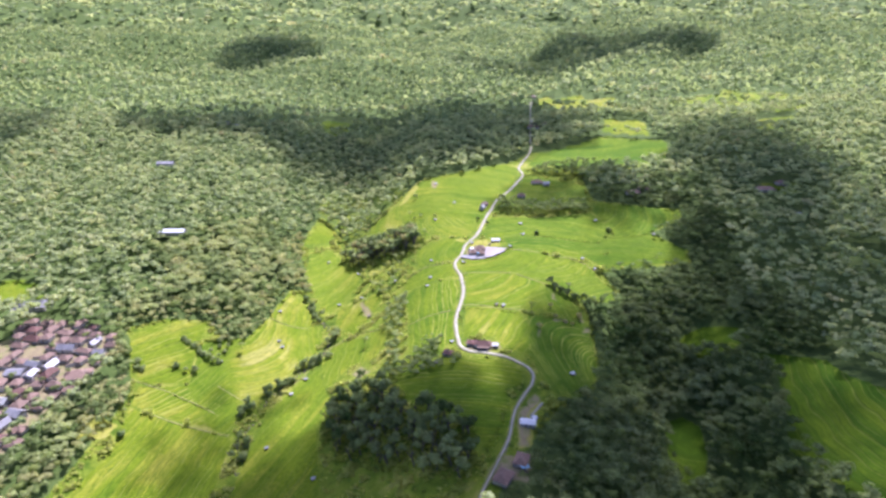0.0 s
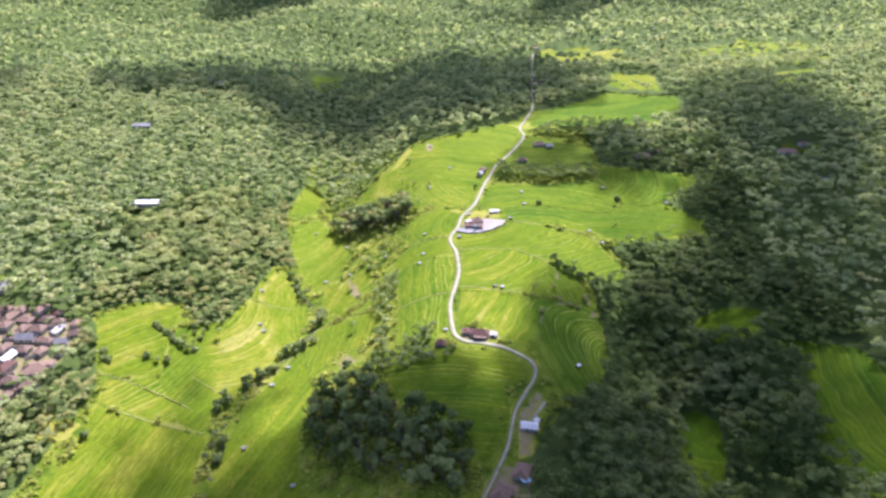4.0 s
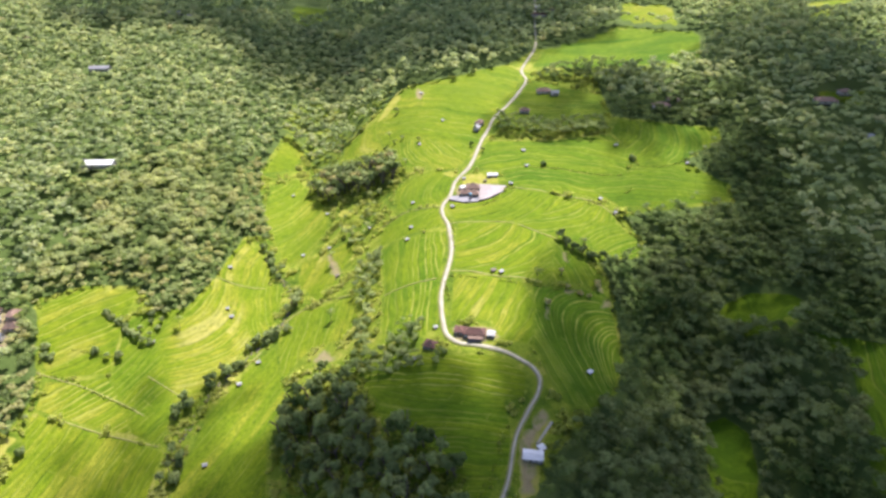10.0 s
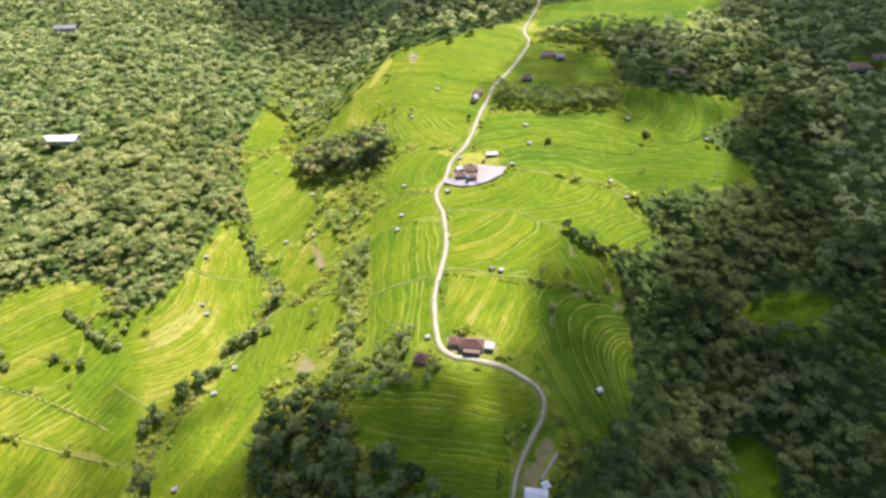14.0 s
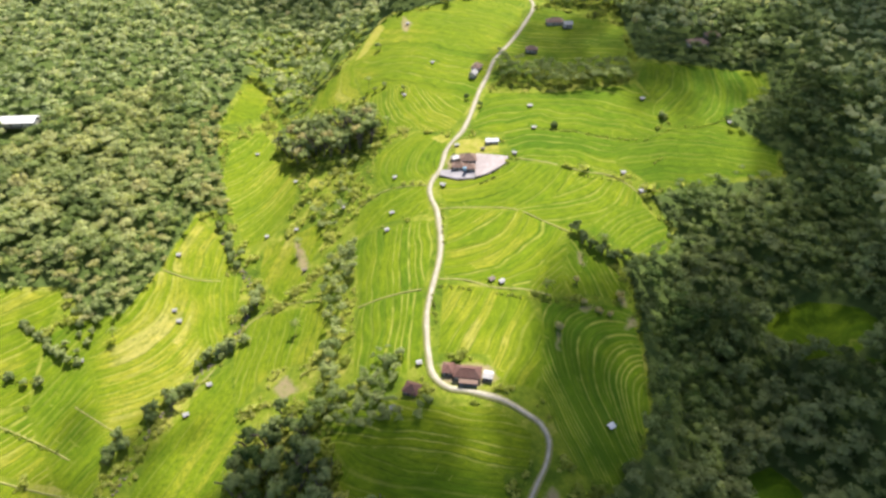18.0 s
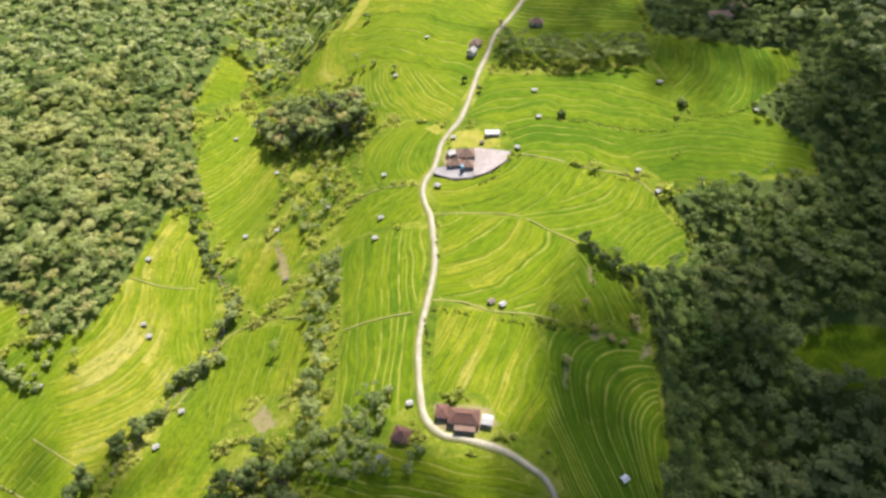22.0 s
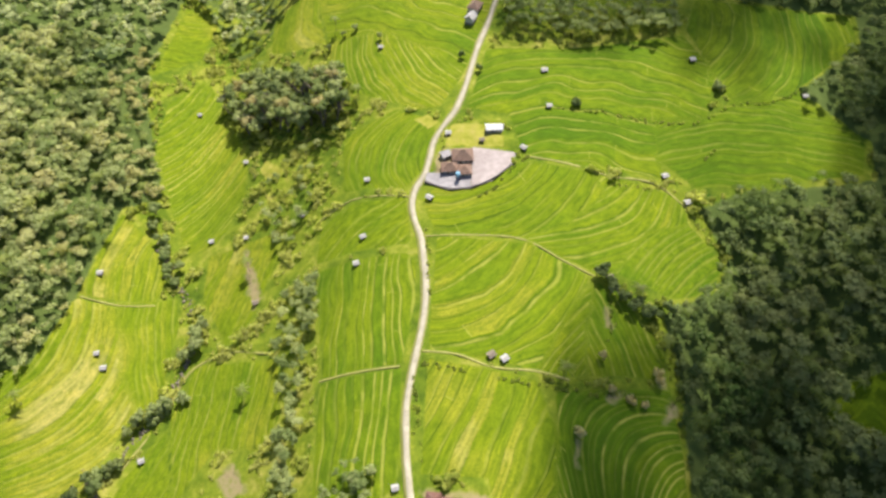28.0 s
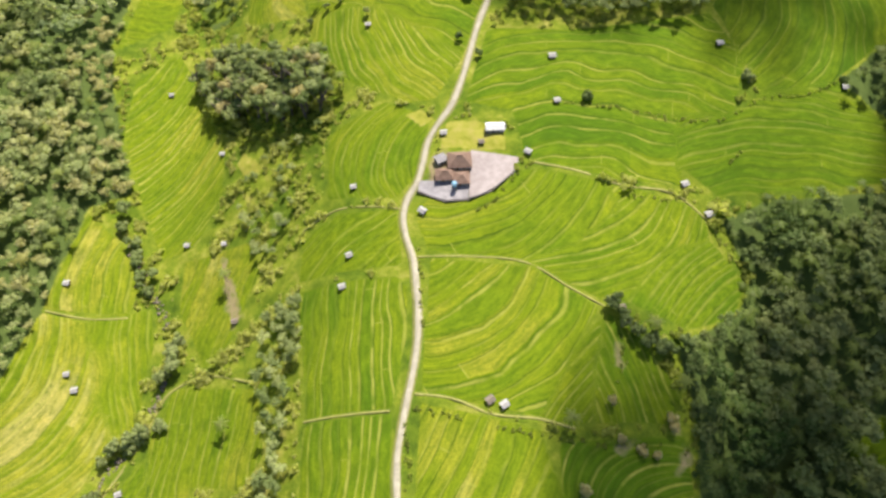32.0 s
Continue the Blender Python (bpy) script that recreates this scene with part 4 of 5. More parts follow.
house("white_shed", 32.8, 357.2, 3.2, 3.2, -12, 2.2, 0.5, SHEET, "small shed with a white sheet metal roof beside the maroon house", "shed", "gable", windows=1)
house("cottage", 2.5, 354, 5.4, 4.8, -22, 2.6, 1.7, RUST, "cottage with a maroon pyramid roof among shrubs", windows=1)
# shed on the lower lane and the houses at its foot
house("white_annex", 50.2, 293.6, 2.2, 2.2, 25, 2.2, 0.3, WHITE_SHEET, "tiny white roofed annex beside the roadside shed", "shed", "gable", windows=1)
house("roadside_shed", 46.2, 289.2, 7.6, 4.6, -8, 2.6, 0.7, WHITE_SHEET, "open shed with a bright white sheet roof beside the lane", "shed", "gable", windows=1)
house("foot_house", 40, 262, 9, 6, 70, 3.0, 2.0, CLAY, "house with brown tile roof below the white shed")
house("foot_house", 30, 250, 10, 7, 60, 3.0, 2.2, CLAY, "broad house with dark brown tile roof beside the lane")
# long white roof in the forest, and houses far up the valley
house("warehouse", -259, 563, 24, 9, 3, 3.6, 1.4, WHITE_SHEET, "long warehouse with a white sheet metal roof in the forest", "warehouse", "gable", lift=5.0)
house("hill_house", -350, 772, 20, 9, 5, 3.5, 1.6, GREY_SHEET, "long building with a grey roof in the hillside forest", "building", "gable", lift=7.0)
house("upper_house", 98, 664, 12, 6, 5, 3, 2, CLAY, "house with brown tile roof beside the upper lane")
house("hill_house", 188, 616, 13, 7, 5, 3, 2, CLAY, "brown roofed house at the edge of the wood", lift=3)
house("hill_house", 310, 597, 16, 8, -5, 3, 2, CLAY, "brown roofed house on the far side of the ravine", lift=3)

for x, y, turn, size, roof, label in (
        (68, 549, 5, 4.0, SHEET, ""), (37, 409, 35, 3.6, THATCH, "small field hut with a grey-brown thatched roof"), (41.5, 407.5, 35, 3.4, SHEET, ""),
        (114, 490.5, 20, 3.4, SHEET, ""), (122.5, 480, 20, 3.6, SHEET, ""), (79.7, 340, 30, 3.4, WHITE_SHEET, "small field hut with a bright white roof above the ravine"), (55, 502, -35, 3.4, SHEET, ""),
        (-106, 375, 25, 3.4, SHEET, ""), (-99, 391, 25, 3.0, SHEET, ""), (-125, 430, 10, 3.4, SHEET, ""), (-137, 474, 0, 3.4, SHEET, ""),
        (-12, 465, 20, 3.0, SHEET, ""), (-14, 453, 20, 3.0, SHEET, ""), (-91, 494, 10, 3.0, SHEET, ""), (-71, 489, 10, 2.8, SHEET, ""),
        (-42, 489, 10, 2.6, SHEET, ""), (137, 553, 10, 3.6, SHEET, ""), (-12, 681, 10, 3.6, SHEET, ""), (15, 479, -35, 3.6, SHEET, ""),
        (23, 513, 5, 3.4, SHEET, "small white roofed shelter on the farmstead lawn"), (37.5, 507.5, 5, 2.8, THATCH, "small brown thatched shelter on the farmstead lawn"), (68, 526, 10, 3.2, SHEET, ""), (-10, 577, 10, 3.0, SHEET, ""),
        (-116, 583, 10, 3.0, SHEET, ""), (-80, 538, 0, 3.0, SHEET, ""), (-60, 452, 15, 3.2, THATCH, "small field hut with a brown thatched roof among scrub"), (83, 440, 20, 2.8, THATCH, "small thatched hut at the terrace edge"),
        (-12, 494, 10, 2.8, SHEET, ""), (-129, 436, 10, 2.8, SHEET, ""), (5, 366, 15, 2.8, SHEET, ""), (-5, 347, 10, 3.0, SHEET, "small white roofed shelter below the cottage"), (185, 533, 0, 3.2, SHEET, ""),
        (-161, 398, 10, 3.0, SHEET, ""), (8, 611, 10, 3.0, SHEET, ""), (-73, 288, 20, 3.0, SHEET, ""), (-109, 322, 20, 3.0, SHEET, "")):
    hut(x, y, turn, size, roof, label)


# ---- village on the shelf to the left ----
def village():
    r = np.random.RandomState(31)
    edge = ((-312, 250), (-238, 250), (-243, 300), (-246, 330), (-238, 350), (-231, 379), (-240, 408), (-272, 420), (-306, 415), (-312, 392))
    made = 0
    for row in range(18):
        for col in range(10):
            x, y = -318 + col * 11.0 + (row % 2) * 4 + r.uniform(-1.5, 1.5), 254 + row * 9.4 + r.uniform(-1.2, 1.2)
            if inside(edge, np.array([x]), np.array([y]))[0] < 0.5 or math.hypot(x + 243, y - 361) < 12 or r.uniform() < 0.13:
                continue
            roof = (CLAY, CLAY, CLAY, RUST, GREY_SHEET, SHEET)[r.choice(6, p=(0.34, 0.24, 0.14, 0.12, 0.09, 0.07))]
            kind = {CLAY.name: "weathered brown tile", RUST.name: "maroon tile", GREY_SHEET.name: "grey sheet metal", SHEET.name: "white sheet metal"}[roof.name]
            house("village_house", x, y, r.uniform(5.5, 11.5), r.uniform(4.6, 7.6), r.choice((0, 0, 90)) + r.uniform(-16, 8), r.uniform(2.8, 4.6), r.uniform(1.2, 2.5), roof,
                  f"village house with a {kind} roof, close to its neighbours", style="hip" if roof in (CLAY, RUST) else "gable", group="village houses")
            made += 1
    for x, y, l, turn in ((-262, 352, 20, 12), (-268, 376, 24, 8), (-250, 372, 12, 40), (-290, 362, 22, 10), (-285, 340, 16, 6), (-256, 398, 18, 4), (-270, 318, 20, 8), (-252, 306, 14, 60)):
        top = new("compound_wall")
        top.matrix_world = pose(x, y, height(x, y) - 0.2, 0, 0, turn)
        part("wall", box(l, 0.35, 2.4, (0, 0, 0), 0.04), PLASTER, top)
        part("coping", box(l + 0.2, 0.55, 0.18, (0, 0, 2.4), 0.03), CLAY, top)
        tagged(top, "pale plastered compound wall with a tile coping", "wall", "compound walls")
    house("hall", -243, 361, 16, 12, 14, 3.4, 2.4, CLAY, "broad hall with a pinkish brown tile roof beside the village", "hall")
    house("hall", -318, 436, 22, 15, 20, 4, 2.0, GREY_SHEET, "large hall with a grey sheet metal roof above the village", "hall", "gable")


village()

# ---- more houses up the lane and over the hills ----
for x, y, l, d, turn, roof, label in (
        (37.5, 596, 7, 5, 65, CLAY, "small house with a brown roof standing by the lane"), (35, 587, 5, 4, 65, SHEET, "small white roofed house beside the lane"),
        (76, 618, 7.5, 4.2, -6, CLAY, "low brown roofed house beyond the row of trees"), (106.5, 657.5, 6, 5, 5, SHEET, "white roofed outhouse beside the brown house"),
        (199, 622, 9, 6, 5, CLAY, "brown roofed outhouse at the edge of the wood"), (327, 604, 9, 6, 0, CLAY, "brown roofed outhouse across the ravine"),
        (124, 912, 16, 9, 10, RUST, "maroon roofed house beside the far lane"), (140, 932, 14, 8, 5, CLAY, "brown roofed house beside the far lane"), (128, 945, 10, 7, 0, SHEET, "white roofed house beside the far lane"),
        (155, 1180, 14, 8, 5, CLAY, "pale roofed house at the end of the lane"), (35, 896, 8, 6, 5, SHEET, "small white roofed house alone in the forest"),
        (-345, 978, 18, 9, 0, SHEET, "long white roofed building far up the wooded hillside"), (-322, 968, 12, 7, 10, SHEET, "white roofed building far up the wooded hillside"),
        (-480, 868, 14, 8, 0, CLAY, "brown roofed house on the far hillside"), (-352, 812, 10, 7, 5, SHEET, "small white roofed building in the hillside forest"), (310, 534, 5, 4, 0, SHEET, "tiny white roofed house in the ravine forest")):
    house("hill_house", x, y, l, d, turn, 3.0, 1.7, roof, label, style="hip" if roof in (CLAY, RUST) else "gable", lift=0.5 if -60 < x < 150 and y < 800 else 5.0)

# ---- what stands about the farmstead ----
def tank(x, y):
    top = new("water_tank")
    top.matrix_world = pose(x, y, height(x, y) + 0.2)
    for sx in (-1, 1):
        for sy in (-1, 1):
            part("leg", box(0.15, 0.15, 2.0, (sx * 0.8, sy * 0.8, 0)), TIMBER, top)
    bm = bmesh.new()
    bmesh.ops.create_cone(bm, cap_ends=True, segments=14, radius1=0.95, radius2=0.92, depth=1.7, matrix=Matrix.Translation((0, 0, 2.95)))
    part("drum", bm, BLUE_SHEET, top)
    bm = bmesh.new()
    bmesh.ops.create_cone(bm, cap_ends=True, segments=14, radius1=1.0, radius2=0.3, depth=0.4, matrix=Matrix.Translation((0, 0, 3.95)))
    part("lid", bm, BLUE_SHEET, top)
    tagged(top, "pale blue water tank on four posts in the forecourt", "tank")


tank(26.8, 487.6)
for ax, ay, bx, by in ((12.9, 487.4, 23.4, 482.4), (23.4, 482.4, 32.2, 482.6), (32.2, 482.6, 41.4, 486.2), (41.4, 486.2, 51.0, 495.0)):
    top = new("yard_wall")
    mx, my = (ax + bx) / 2, (ay + by) / 2
    long = math.hypot(bx - ax, by - ay)
    top.matrix_world = pose(mx, my, height(mx, my) - 0.4, 0, 0, math.degrees(math.atan2(by - ay, bx - ax)))
    part("wall", box(long, 0.3, 1.1, (0, 0, 0), 0.03), STONE, top)
    part("coping", box(long + 0.1, 0.45, 0.12, (0, 0, 1.1), 0.03), STONE, top)
    tagged(top, "low dark stone wall round the farmstead yard", "wall", "yard walls")
slab("concrete_drive", ((48.4, 296.2), (49.4, 295.8), (57.2, 307.6), (56.2, 308.2)), 0.9, ROADWAY, "pale concrete edge beside the white shed", "path", 0.35)
tarp = new("tarpaulin")
tarp.matrix_world = pose(41, 257, height(41, 257) + 2.6, 4, 6, 20)
part("sheet", box(4.5, 3.5, 0.06), BLUE_SHEET, tarp)
for sx in (-1, 1):
    for sy in (-1, 1):
        part("pole", box(0.08, 0.08, 3.2, (sx * 2, sy * 1.5, -3.2)), TIMBER, tarp)
tagged(tarp, "blue tarpaulin on four poles between the brown houses", "tarpaulin")

# ---- single trees, groves and shrubs ----
TRUNKS = []
for s in range(4):
    v, f = trunk_mesh(200 + s, 1.0, 0.045)
    TRUNKS.append((v, f))
SHARED = {}


def shared(kind, number, tone):
    """Mesh of a crown, palm head, bush or trunk in one of a few tones, made once."""
    key = (kind, number, tone)
    if key not in SHARED:
        shapes, material = {"crown": (LONE_CROWNS, LEAVES), "bush": (BUSHES, SCRUB), "palm": (PALMS, FRONDS), "trunk": (TRUNKS, BARK)}[kind]
        v, f = shapes[number % len(shapes)]
        ob = link_mesh(kind, v, f, material, None, "", [("tint", np.full(len(v), tone / 8))], True)
        SHARED[key] = ob.data
        bpy.data.objects.remove(ob)
    return SHARED[key]


def plant(name, mesh, parent, at, size):
    ob = new(name, mesh)
    ob.parent = parent
    ob.matrix_local = Matrix.LocRotScale(at, Euler((0, 0, random.uniform(0, 6.28))), size)
    return ob


def tree(x, y, radius, tall, tone, label="", group=""):
    top = new("tree")
    top.matrix_world = pose(x, y, height(x, y))
    k = random.randrange(8)
    plant("trunk", shared("trunk", k % 4, 4), top, (0, 0, 0), (tall * 0.95, tall * 0.95, tall * 0.9))
    plant("crown", shared("crown", k, tone), top, (0, 0, tall - radius * 0.7), (radius, radius, radius * random.uniform(0.95, 1.3)))
    return tagged(top, label or "broadleaf tree with a rounded uneven crown", "tree", group)


def palm(x, y, tall, tone=5):
    top = new("palm_tree")
    top.matrix_world = pose(x, y, height(x, y), random.uniform(-5, 5), random.uniform(-5, 5))
    plant("trunk", shared("trunk", 0, 4), top, (0, 0, 0), (tall * 0.35, tall * 0.35, tall * 1.06))
    plant("crown", shared("palm", random.randrange(4), tone), top, (0, 0, tall), (3.4, 3.4, 3.0))
    return tagged(top, "slender coconut palm with arching green fronds", "palm tree", "palms in the fields")


def shrub(x, y, radius, tone):
    ob = new("shrub", shared("bush", random.randrange(5), tone))
    ob.matrix_world = Matrix.LocRotScale((x, y, height(x, y) + radius * 0.35), Euler((0, 0, random.uniform(0, 6.28))), (radius, radius, radius * random.uniform(0.7, 1.0)))
    return tagged(ob, "low green shrub at the edge of the fields", "shrub", "shrubs")


def fill(corners, gap, small, big, low, high, tones, label, group, seed, skip=0.0, many=False):
    r = np.random.RandomState(seed)
    c = np.asarray(corners)
    x, y = scatter(c[:, 0].min(), c[:, 0].max(), c[:, 1].min(), c[:, 1].max(), gap, seed)
    ok = (inside(corners, x, y) > 0.5) & (clear_of_road(x, y) > 4) & (r.uniform(size=len(x)) >= skip)
    if many:
        n = ok.sum()
        tall = r.uniform(low, high, n)
        size = r.uniform(small, big, n)
        grove(group.replace(" ", "_"), CROWNS, x[ok], y[ok], size, tall - size * 0.5, r.choice(tones, n) / 8, LEAVES, label, "trees", 0.95, seed)
        return
    for a, b in zip(x[ok], y[ok]):
        tree(a, b, r.uniform(small, big), r.uniform(low, high), int(r.choice(tones)), label, group)


fill(((-104, 585), (-85, 597), (-57, 580), (-28, 560), (-24, 540), (-35, 533), (-51, 537), (-80, 553)), 6.4, 3.4, 5.6, 11, 17, (2, 3, 3, 4, 5, 5, 8), "tall broadleaf tree in the grove above the rice", "grove trees", 41)
fill(((-76, 328), (-70, 352), (-52, 366), (-36, 345), (-25, 318), (0, 297), (18, 282), (17, 252), (-4, 250), (-31, 276), (-60, 300)), 7.0, 3.2, 5.0, 9, 14, (0, 1, 1, 2, 3, 4), "dark broadleaf tree in the thicket below the fields", "thicket trees", 42)
fill(((50, 603), (74, 592), (136, 591), (134, 566), (98, 566), (48, 578)), 4.4, 2.0, 3.6, 6, 11, (2, 3, 4, 5), "small dark green trees in the row across the ridge", "row_trees", 43, 0.0, True)
fill(((94, 698), (118, 735), (160, 742), (205, 702), (212, 668), (160, 660), (128, 694)), 6.2, 2.8, 4.6, 6, 11, (1, 2, 3, 3, 4), "dark green trees below the far field", "far_row_trees", 48, 0.0, True)
fill(((-48, 447), (-31, 455), (-26, 440), (-31, 425), (-30, 375), (-28, 345), (-40, 352), (-40, 400), (-48, 432)), 4.6, 2.0, 3.6, 4, 9, (2, 3, 4, 5, 6), "broadleaf tree on the scrubby bank", "bank_thicket", 44, 0.08, True)
fill(((-42, 470), (-34, 490), (-28, 530), (-48, 530), (-70, 510), (-58, 480)), 6.4, 1.8, 3.2, 4, 7, (3, 5, 6), "small tree among scrub on the bank", "bank_saplings", 45, 0.35, True)
for k, (a, b) in enumerate((((-124, 312), (-125, 331)), ((-131, 350), (-130, 364)), ((-122, 372), (-110, 390)), ((-104, 404), (-90, 414)), ((-88, 432), (-88, 450)), ((-104, 472), (-120, 505)))):
    for s in np.linspace(0, 1, 10):
        tree(a[0] + (b[0] - a[0]) * s + random.uniform(-4, 4), a[1] + (b[1] - a[1]) * s + random.uniform(-2, 2), random.uniform(2.0, 4.0), random.uniform(4, 8), random.choice((2, 3, 4)), "tree in the hedge along the stream", "stream trees")
for x, y in ((-193, 413), (-188, 410), (-184, 408), (-180, 406), (-177, 403), (-174, 402), (-170, 399), (-166, 397), (-163, 397), (-163, 402), (-161, 408), (-160, 414), (-161, 420), (-165, 424), (-172, 423), (-168, 417), (-166, 411), (-170, 405), (-189, 385), (-181, 384), (-176, 385),
             (-214, 385), (-212, 378), (-208, 378), (-203, 340), (-198, 322), (-222, 390), (-218, 372), (-214, 341), (-208, 346)):
    tree(x + random.uniform(-1, 1), y + random.uniform(-1, 1), random.uniform(1.8, 3.4), random.uniform(2.8, 4.8), random.choice((3, 4, 5)), "small tree standing among the valley rice fields", "valley trees")
fill(((-243, 250), (-224, 250), (-214, 290), (-209, 335), (-212, 352), (-232, 346), (-240, 300)), 5.2, 1.6, 3.0, 3, 6.5, (3, 4, 5, 6), "tree between the village and the fields", "village_orchard", 46, 0.15, True)
for k in range(46):
    x, y = random.uniform(-306, -240), random.uniform(256, 414)
    tree(x, y, random.uniform(1.5, 3.2), random.uniform(4, 8), random.choice((3, 4, 5)), "garden tree between village houses", "village garden trees")
for x, y in ((-13, 363), (-9, 357), (-9, 370), (-3, 371), (9, 348), (6, 345), (-3, 344), (-9, 347), (-12, 352)):
    tree(x, y, random.uniform(1.6, 2.8), random.uniform(3, 5.5), random.choice((2, 3, 5)), "garden tree round the cottage", "cottage trees")
for x, y, rad, tall, label in ((146, 536.5, 3.2, 3.4, "lone dark round tree in the rice"), (80, 527.5, 3.0, 3.8, "small tree at the end of the hedge"), (-33, 655, 3.0, 6, "lone tree beside the bare patch"), (-122, 512, 4.2, 9, "tree at the mouth of the valley strip"),
                               (30, 561, 2.2, 4, "small tree beside the lane"), (38, 551, 2.0, 3.5, "small pale tree beside the lane"), (-25, 598, 2.4, 4, "tree in the hedge between terraces"), (-31, 597, 2.2, 4, "tree in the hedge between terraces"),
                               (-11, 584, 2.0, 4, "small tree between terraces"), (-39, 592, 2.0, 3.5, "small tree between terraces"), (54, 618, 2.0, 4, "small tree beside the lane"), (83, 434, 2.6, 5, "tree in the dark row at the terrace edge")):
    tree(x, y, rad, tall, random.choice((1, 2, 3)), label)
for k, (ax, ay) in enumerate(((79, 440), (83, 435), (86, 431), (90, 428), (95, 427), (99, 426), (104, 429)) + ((80.3, 441.3), (82.8, 437.5), (87.0, 431.8), (91.8, 429.4), (96.6, 427.8))):
    tree(ax, ay, random.uniform(2.2, 3.3), random.uniform(4, 7), 1, "dark tree on the bank between terraces", "terrace bank trees")
for x, y, tall in ((62, 402, 7), (-58, 411, 7), (92, 433, 8), (-128, 520, 11), (-44, 520, 10), (-20, 545, 9), (-66, 470, 9), (-150, 412, 8), (-176, 440, 11), (-36, 604, 9), (100, 415, 8), (-80, 600, 10)):
    palm(x, y, tall)
HEDGES = (((68, 525), (80, 525), (91, 523), (102, 520), (113, 518), (129, 518), (140, 522), (150, 528)), ((68, 525.5), (91, 523.5), (113, 518.5), (129, 518.5)), ((81.4, 429.5), (81.8, 422.2), (77.0, 412.8), (74.5, 408.2)), ((60.1, 399.4), (70.3, 395.3), (79.7, 396.5), (93.0, 396.3)), ((103.4, 415.0), (104.2, 406.2), (102.1, 397.3), (96.1, 389.9)), ((103.4, 415.0), (104.2, 406.2), (102.1, 397.3), (96.1, 389.9)), ((89, 487), (93, 484), (99, 483), (110, 484)), ((36, 479), (44, 484), (51, 493), (53, 501)), ((35, 478.5), (45, 484.5), (52, 494)), ((20, 503), (21, 510), (20, 516)), ((24, 268), (30, 279), (37, 303), (43, 315), (49, 327)), ((22, 268), (29, 281), (35, 303)),
          ((30, 264), (37, 276), (40, 290)), ((-209, 368), (-199, 367), (-186, 365)), ((-186, 364), (-166, 358), (-149, 351)), ((-180, 362), (-160, 355)), ((-200, 386), (-185, 384), (-173, 384)), ((-200, 387), (-185, 385), (-173, 385)), ((14, 466), (15, 446), (16, 430)),
          ((11, 398), (12, 384), (13, 372)), ((128, 495), (136, 503), (142, 508)), ((13, 407.5), (37, 401), (64, 396.5)), ((150, 528), (168, 530), (184, 536)), ((10, 402), (11, 392), (11, 380)))
for line in HEDGES:
    for (ax, ay), (bx, by) in zip(line[:-1], line[1:]):
        n = max(2, int(math.hypot(bx - ax, by - ay) / 2.1))
        for s in range(n):
            if random.random() < 0.7:
                shrub(ax + (bx - ax) * s / n + random.uniform(-0.8, 0.8), ay + (by - ay) * s / n + random.uniform(-0.6, 0.6), random.uniform(0.6, 1.25), random.choice((1, 2, 3)))


fill(((-34, 376), (-24, 362), (-14, 376), (0, 374), (-4, 362), (-6, 352), (0, 346), (8, 343), (4, 338), (-14, 340), (-28, 346)), 3.9, 1.5, 2.9, 2.8, 6, (2, 3, 4, 5), "garden thicket round the cottage", "cottage_thicket", 47, 0.1, True)

for x, y in ((95.2, 404.2), (64.5, 381.9), (88.8, 392.9), (95.8, 401.6), (77.8, 397.2), (75.6, 408.4), (84.1, 394.2)):
    top = tree(x, y, random.uniform(1.6, 2.6), random.uniform(2.5, 4.5), 8, "low brownish tree on the rough terrace bank", "bank shrubs")


def stones():
    """Grey boulders along the stream bed."""
    r = np.random.RandomState(71)
    line = np.array(((-122, 300), (-126, 340), (-119, 374), (-108, 394), (-97, 410), (-90, 428), (-89, 446), (-97, 464), (-107, 476), (-117, 496)), float)
    verts, faces = [], []
    for k in range(240):
        i = r.randint(len(line) - 1)
        p = line[i] + (line[i + 1] - line[i]) * r.uniform() + r.normal(size=2) * 0.9
        v = ICO[0] * r.uniform(0.3, 1.0) * r.uniform(0.7, 1.3, (len(ICO[0]), 1)) * (1, 1, 0.6)
        verts.append(v + (p[0], p[1], height(*p) + 0.1))
        faces.append(ICO[1] + k * len(v))
    tagged(link_mesh("stream_stones", np.concatenate(verts), np.concatenate(faces), STREAM), "grey boulders along the narrow stream bed", "stones", kind="stuff")


stones()


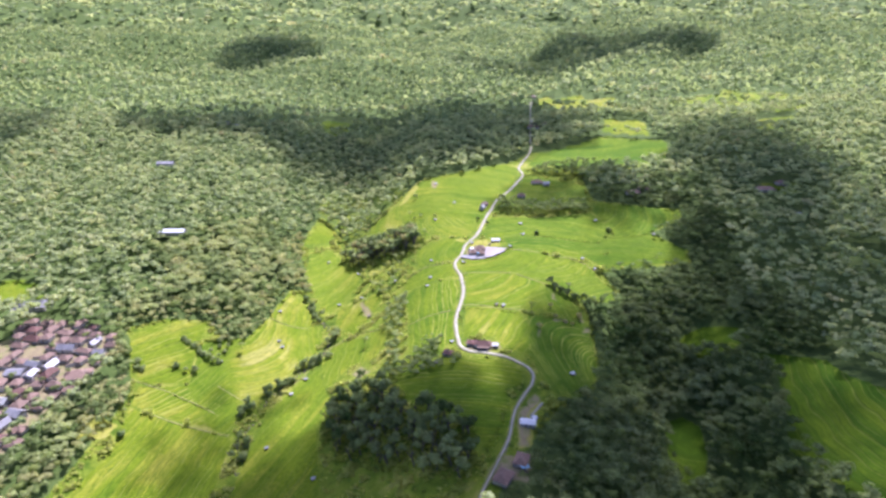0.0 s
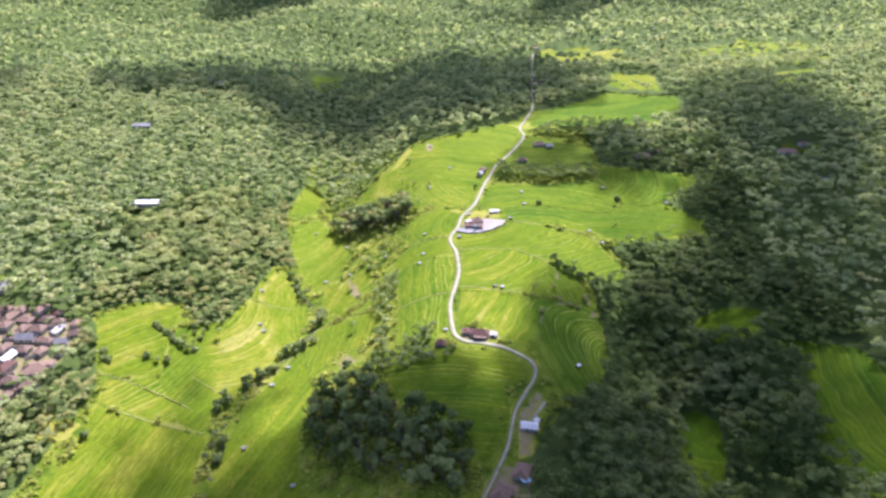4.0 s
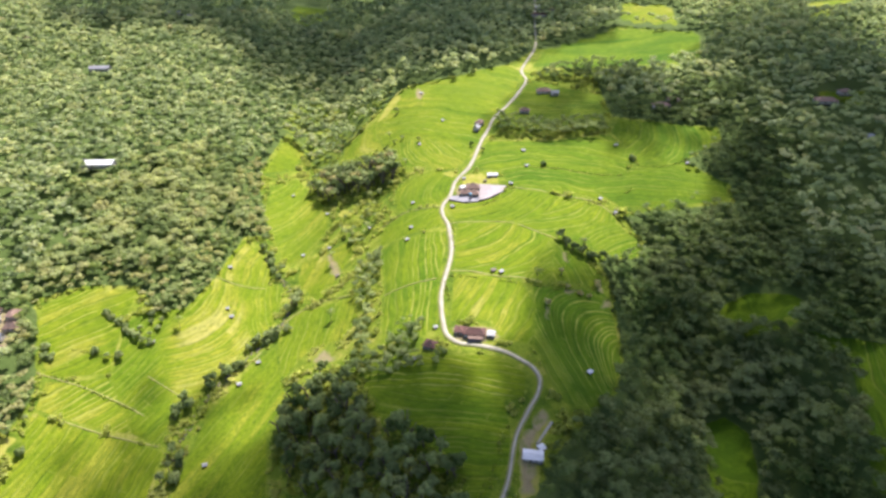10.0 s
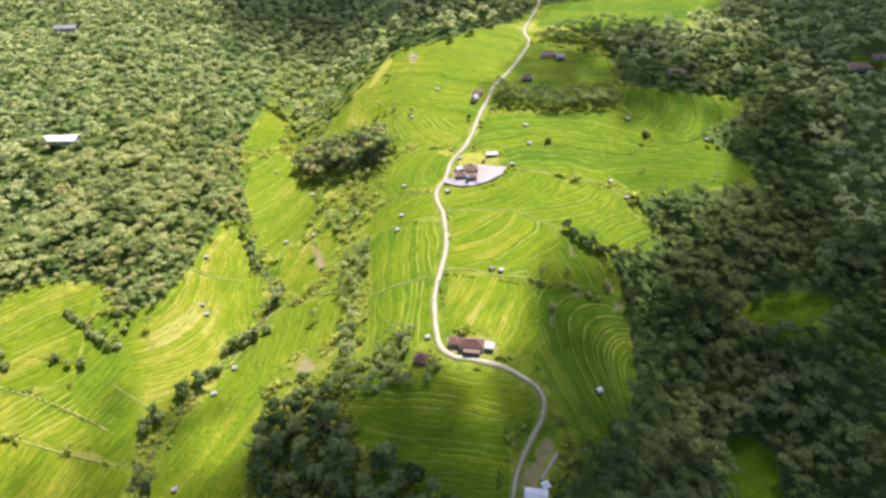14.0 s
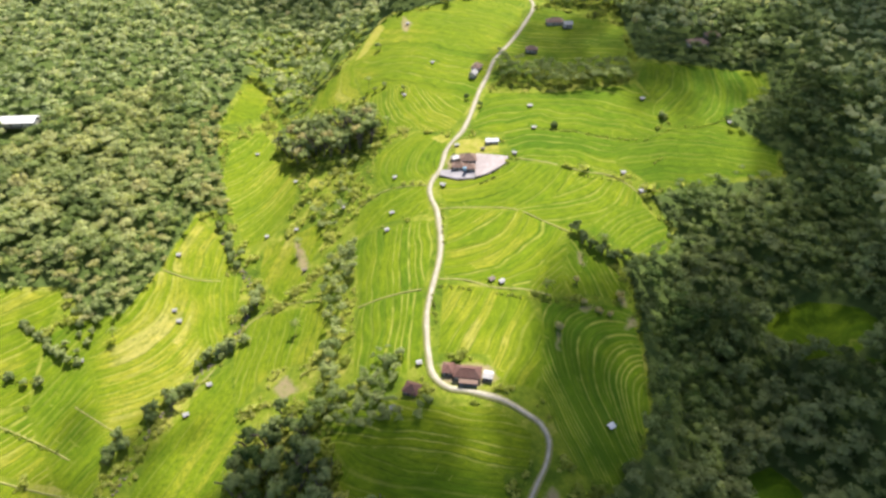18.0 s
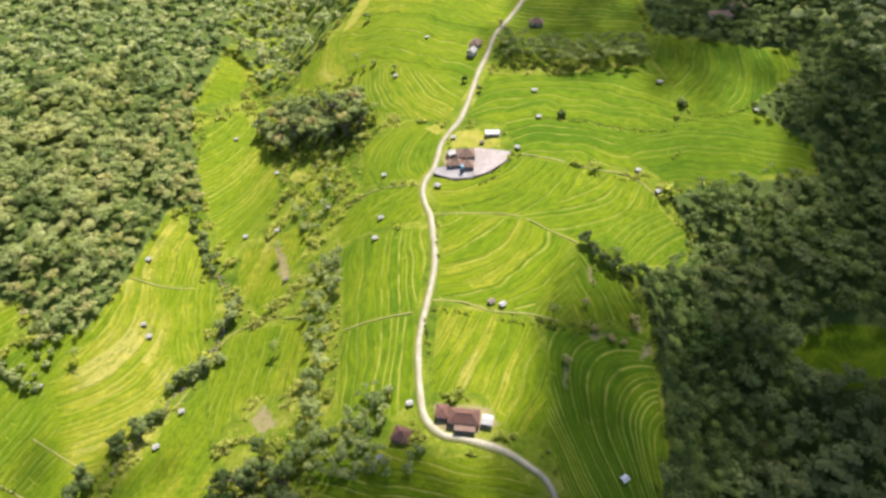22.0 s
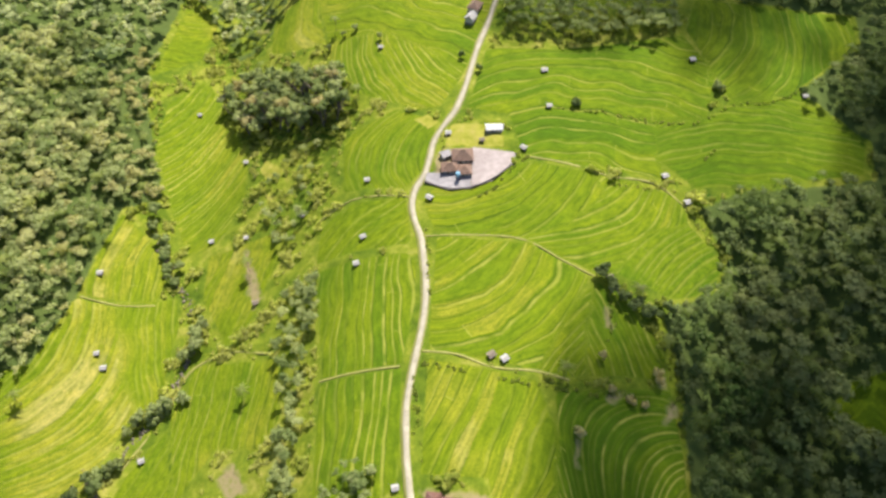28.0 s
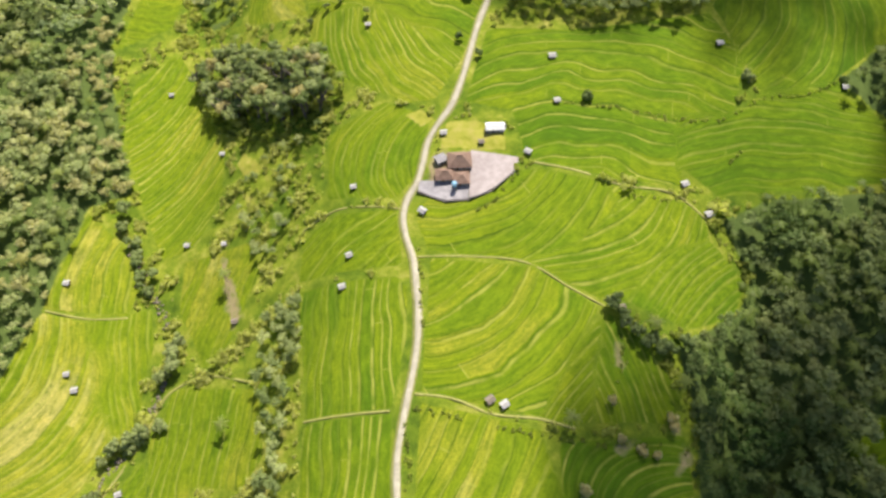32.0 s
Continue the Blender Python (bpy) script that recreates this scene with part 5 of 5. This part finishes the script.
def scrub():
    """Bushes too many to count, on the rough grass between the fields and along the forest's edge."""
    x, y = scatter(-235, 215, 232, 720, 2.9, 51)
    r = np.random.RandomState(52)
    wild = inside(OPEN_LAND, x, y)
    for corners, *_ in RICE:
        wild = np.minimum(wild, -inside(corners, x, y) - 0.2)
    for corners in YARDS:
        wild = np.minimum(wild, -inside(corners, x, y))
    for corners in LAWNS:
        wild = np.minimum(wild, -inside(corners, x, y) - 0.5)
    wild = np.minimum(wild, clear_of_road(x, y) - 3.5)
    fringe = inside(OPEN_LAND, x, y) < 6
    clumped = waves(x, y, 22, 53) + 0.7 * waves(x, y, 9, 57)
    ok = (wild > 0.9) & ((clumped + r.normal(size=len(x)) * 0.3 > 0.04) | (fringe & (r.uniform(size=len(x)) < 0.85)))
    x, y, clumped = x[ok], y[ok], clumped[ok]
    size = np.exp(r.normal(size=len(x)) * 0.4) * (1.45 + 0.9 * np.clip(clumped, 0, 1))
    tint = np.clip(np.where(x > 45, 0.42, 0.80) + 0.18 * waves(x, y, 35, 55) + r.normal(size=len(x)) * 0.2, 0.02, 0.95)
    grove("scrub", BUSHES, x, y, size, size * 0.25, tint, SCRUB, "yellow-green scrub on the banks between rice fields", "scrub", 1.0, 56)
    # low growth under the groves
    for k, corners in enumerate((((-106, 583), (-85, 599), (-55, 582), (-24, 562), (-18, 532), (-30, 522), (-52, 528), (-82, 548)), ((-78, 326), (-70, 356), (-50, 368), (-32, 350), (-22, 318), (0, 300), (18, 285), (17, 250), (-31, 270), (-62, 298)))):
        c = np.asarray(corners)
        x, y = scatter(c[:, 0].min(), c[:, 0].max(), c[:, 1].min(), c[:, 1].max(), 3.6, 58 + k)
        on = inside(corners, x, y) > 0
        x, y = x[on], y[on]
        size = np.exp(r.normal(size=len(x)) * 0.3) * 1.9
        grove("undergrowth", BUSHES, x, y, size, size * 0.5, np.clip(0.35 + r.normal(size=len(x)) * 0.2, 0.02, 0.8), SCRUB, "leafy undergrowth beneath the grove", "undergrowth", 1.1, 59 + k)


scrub()

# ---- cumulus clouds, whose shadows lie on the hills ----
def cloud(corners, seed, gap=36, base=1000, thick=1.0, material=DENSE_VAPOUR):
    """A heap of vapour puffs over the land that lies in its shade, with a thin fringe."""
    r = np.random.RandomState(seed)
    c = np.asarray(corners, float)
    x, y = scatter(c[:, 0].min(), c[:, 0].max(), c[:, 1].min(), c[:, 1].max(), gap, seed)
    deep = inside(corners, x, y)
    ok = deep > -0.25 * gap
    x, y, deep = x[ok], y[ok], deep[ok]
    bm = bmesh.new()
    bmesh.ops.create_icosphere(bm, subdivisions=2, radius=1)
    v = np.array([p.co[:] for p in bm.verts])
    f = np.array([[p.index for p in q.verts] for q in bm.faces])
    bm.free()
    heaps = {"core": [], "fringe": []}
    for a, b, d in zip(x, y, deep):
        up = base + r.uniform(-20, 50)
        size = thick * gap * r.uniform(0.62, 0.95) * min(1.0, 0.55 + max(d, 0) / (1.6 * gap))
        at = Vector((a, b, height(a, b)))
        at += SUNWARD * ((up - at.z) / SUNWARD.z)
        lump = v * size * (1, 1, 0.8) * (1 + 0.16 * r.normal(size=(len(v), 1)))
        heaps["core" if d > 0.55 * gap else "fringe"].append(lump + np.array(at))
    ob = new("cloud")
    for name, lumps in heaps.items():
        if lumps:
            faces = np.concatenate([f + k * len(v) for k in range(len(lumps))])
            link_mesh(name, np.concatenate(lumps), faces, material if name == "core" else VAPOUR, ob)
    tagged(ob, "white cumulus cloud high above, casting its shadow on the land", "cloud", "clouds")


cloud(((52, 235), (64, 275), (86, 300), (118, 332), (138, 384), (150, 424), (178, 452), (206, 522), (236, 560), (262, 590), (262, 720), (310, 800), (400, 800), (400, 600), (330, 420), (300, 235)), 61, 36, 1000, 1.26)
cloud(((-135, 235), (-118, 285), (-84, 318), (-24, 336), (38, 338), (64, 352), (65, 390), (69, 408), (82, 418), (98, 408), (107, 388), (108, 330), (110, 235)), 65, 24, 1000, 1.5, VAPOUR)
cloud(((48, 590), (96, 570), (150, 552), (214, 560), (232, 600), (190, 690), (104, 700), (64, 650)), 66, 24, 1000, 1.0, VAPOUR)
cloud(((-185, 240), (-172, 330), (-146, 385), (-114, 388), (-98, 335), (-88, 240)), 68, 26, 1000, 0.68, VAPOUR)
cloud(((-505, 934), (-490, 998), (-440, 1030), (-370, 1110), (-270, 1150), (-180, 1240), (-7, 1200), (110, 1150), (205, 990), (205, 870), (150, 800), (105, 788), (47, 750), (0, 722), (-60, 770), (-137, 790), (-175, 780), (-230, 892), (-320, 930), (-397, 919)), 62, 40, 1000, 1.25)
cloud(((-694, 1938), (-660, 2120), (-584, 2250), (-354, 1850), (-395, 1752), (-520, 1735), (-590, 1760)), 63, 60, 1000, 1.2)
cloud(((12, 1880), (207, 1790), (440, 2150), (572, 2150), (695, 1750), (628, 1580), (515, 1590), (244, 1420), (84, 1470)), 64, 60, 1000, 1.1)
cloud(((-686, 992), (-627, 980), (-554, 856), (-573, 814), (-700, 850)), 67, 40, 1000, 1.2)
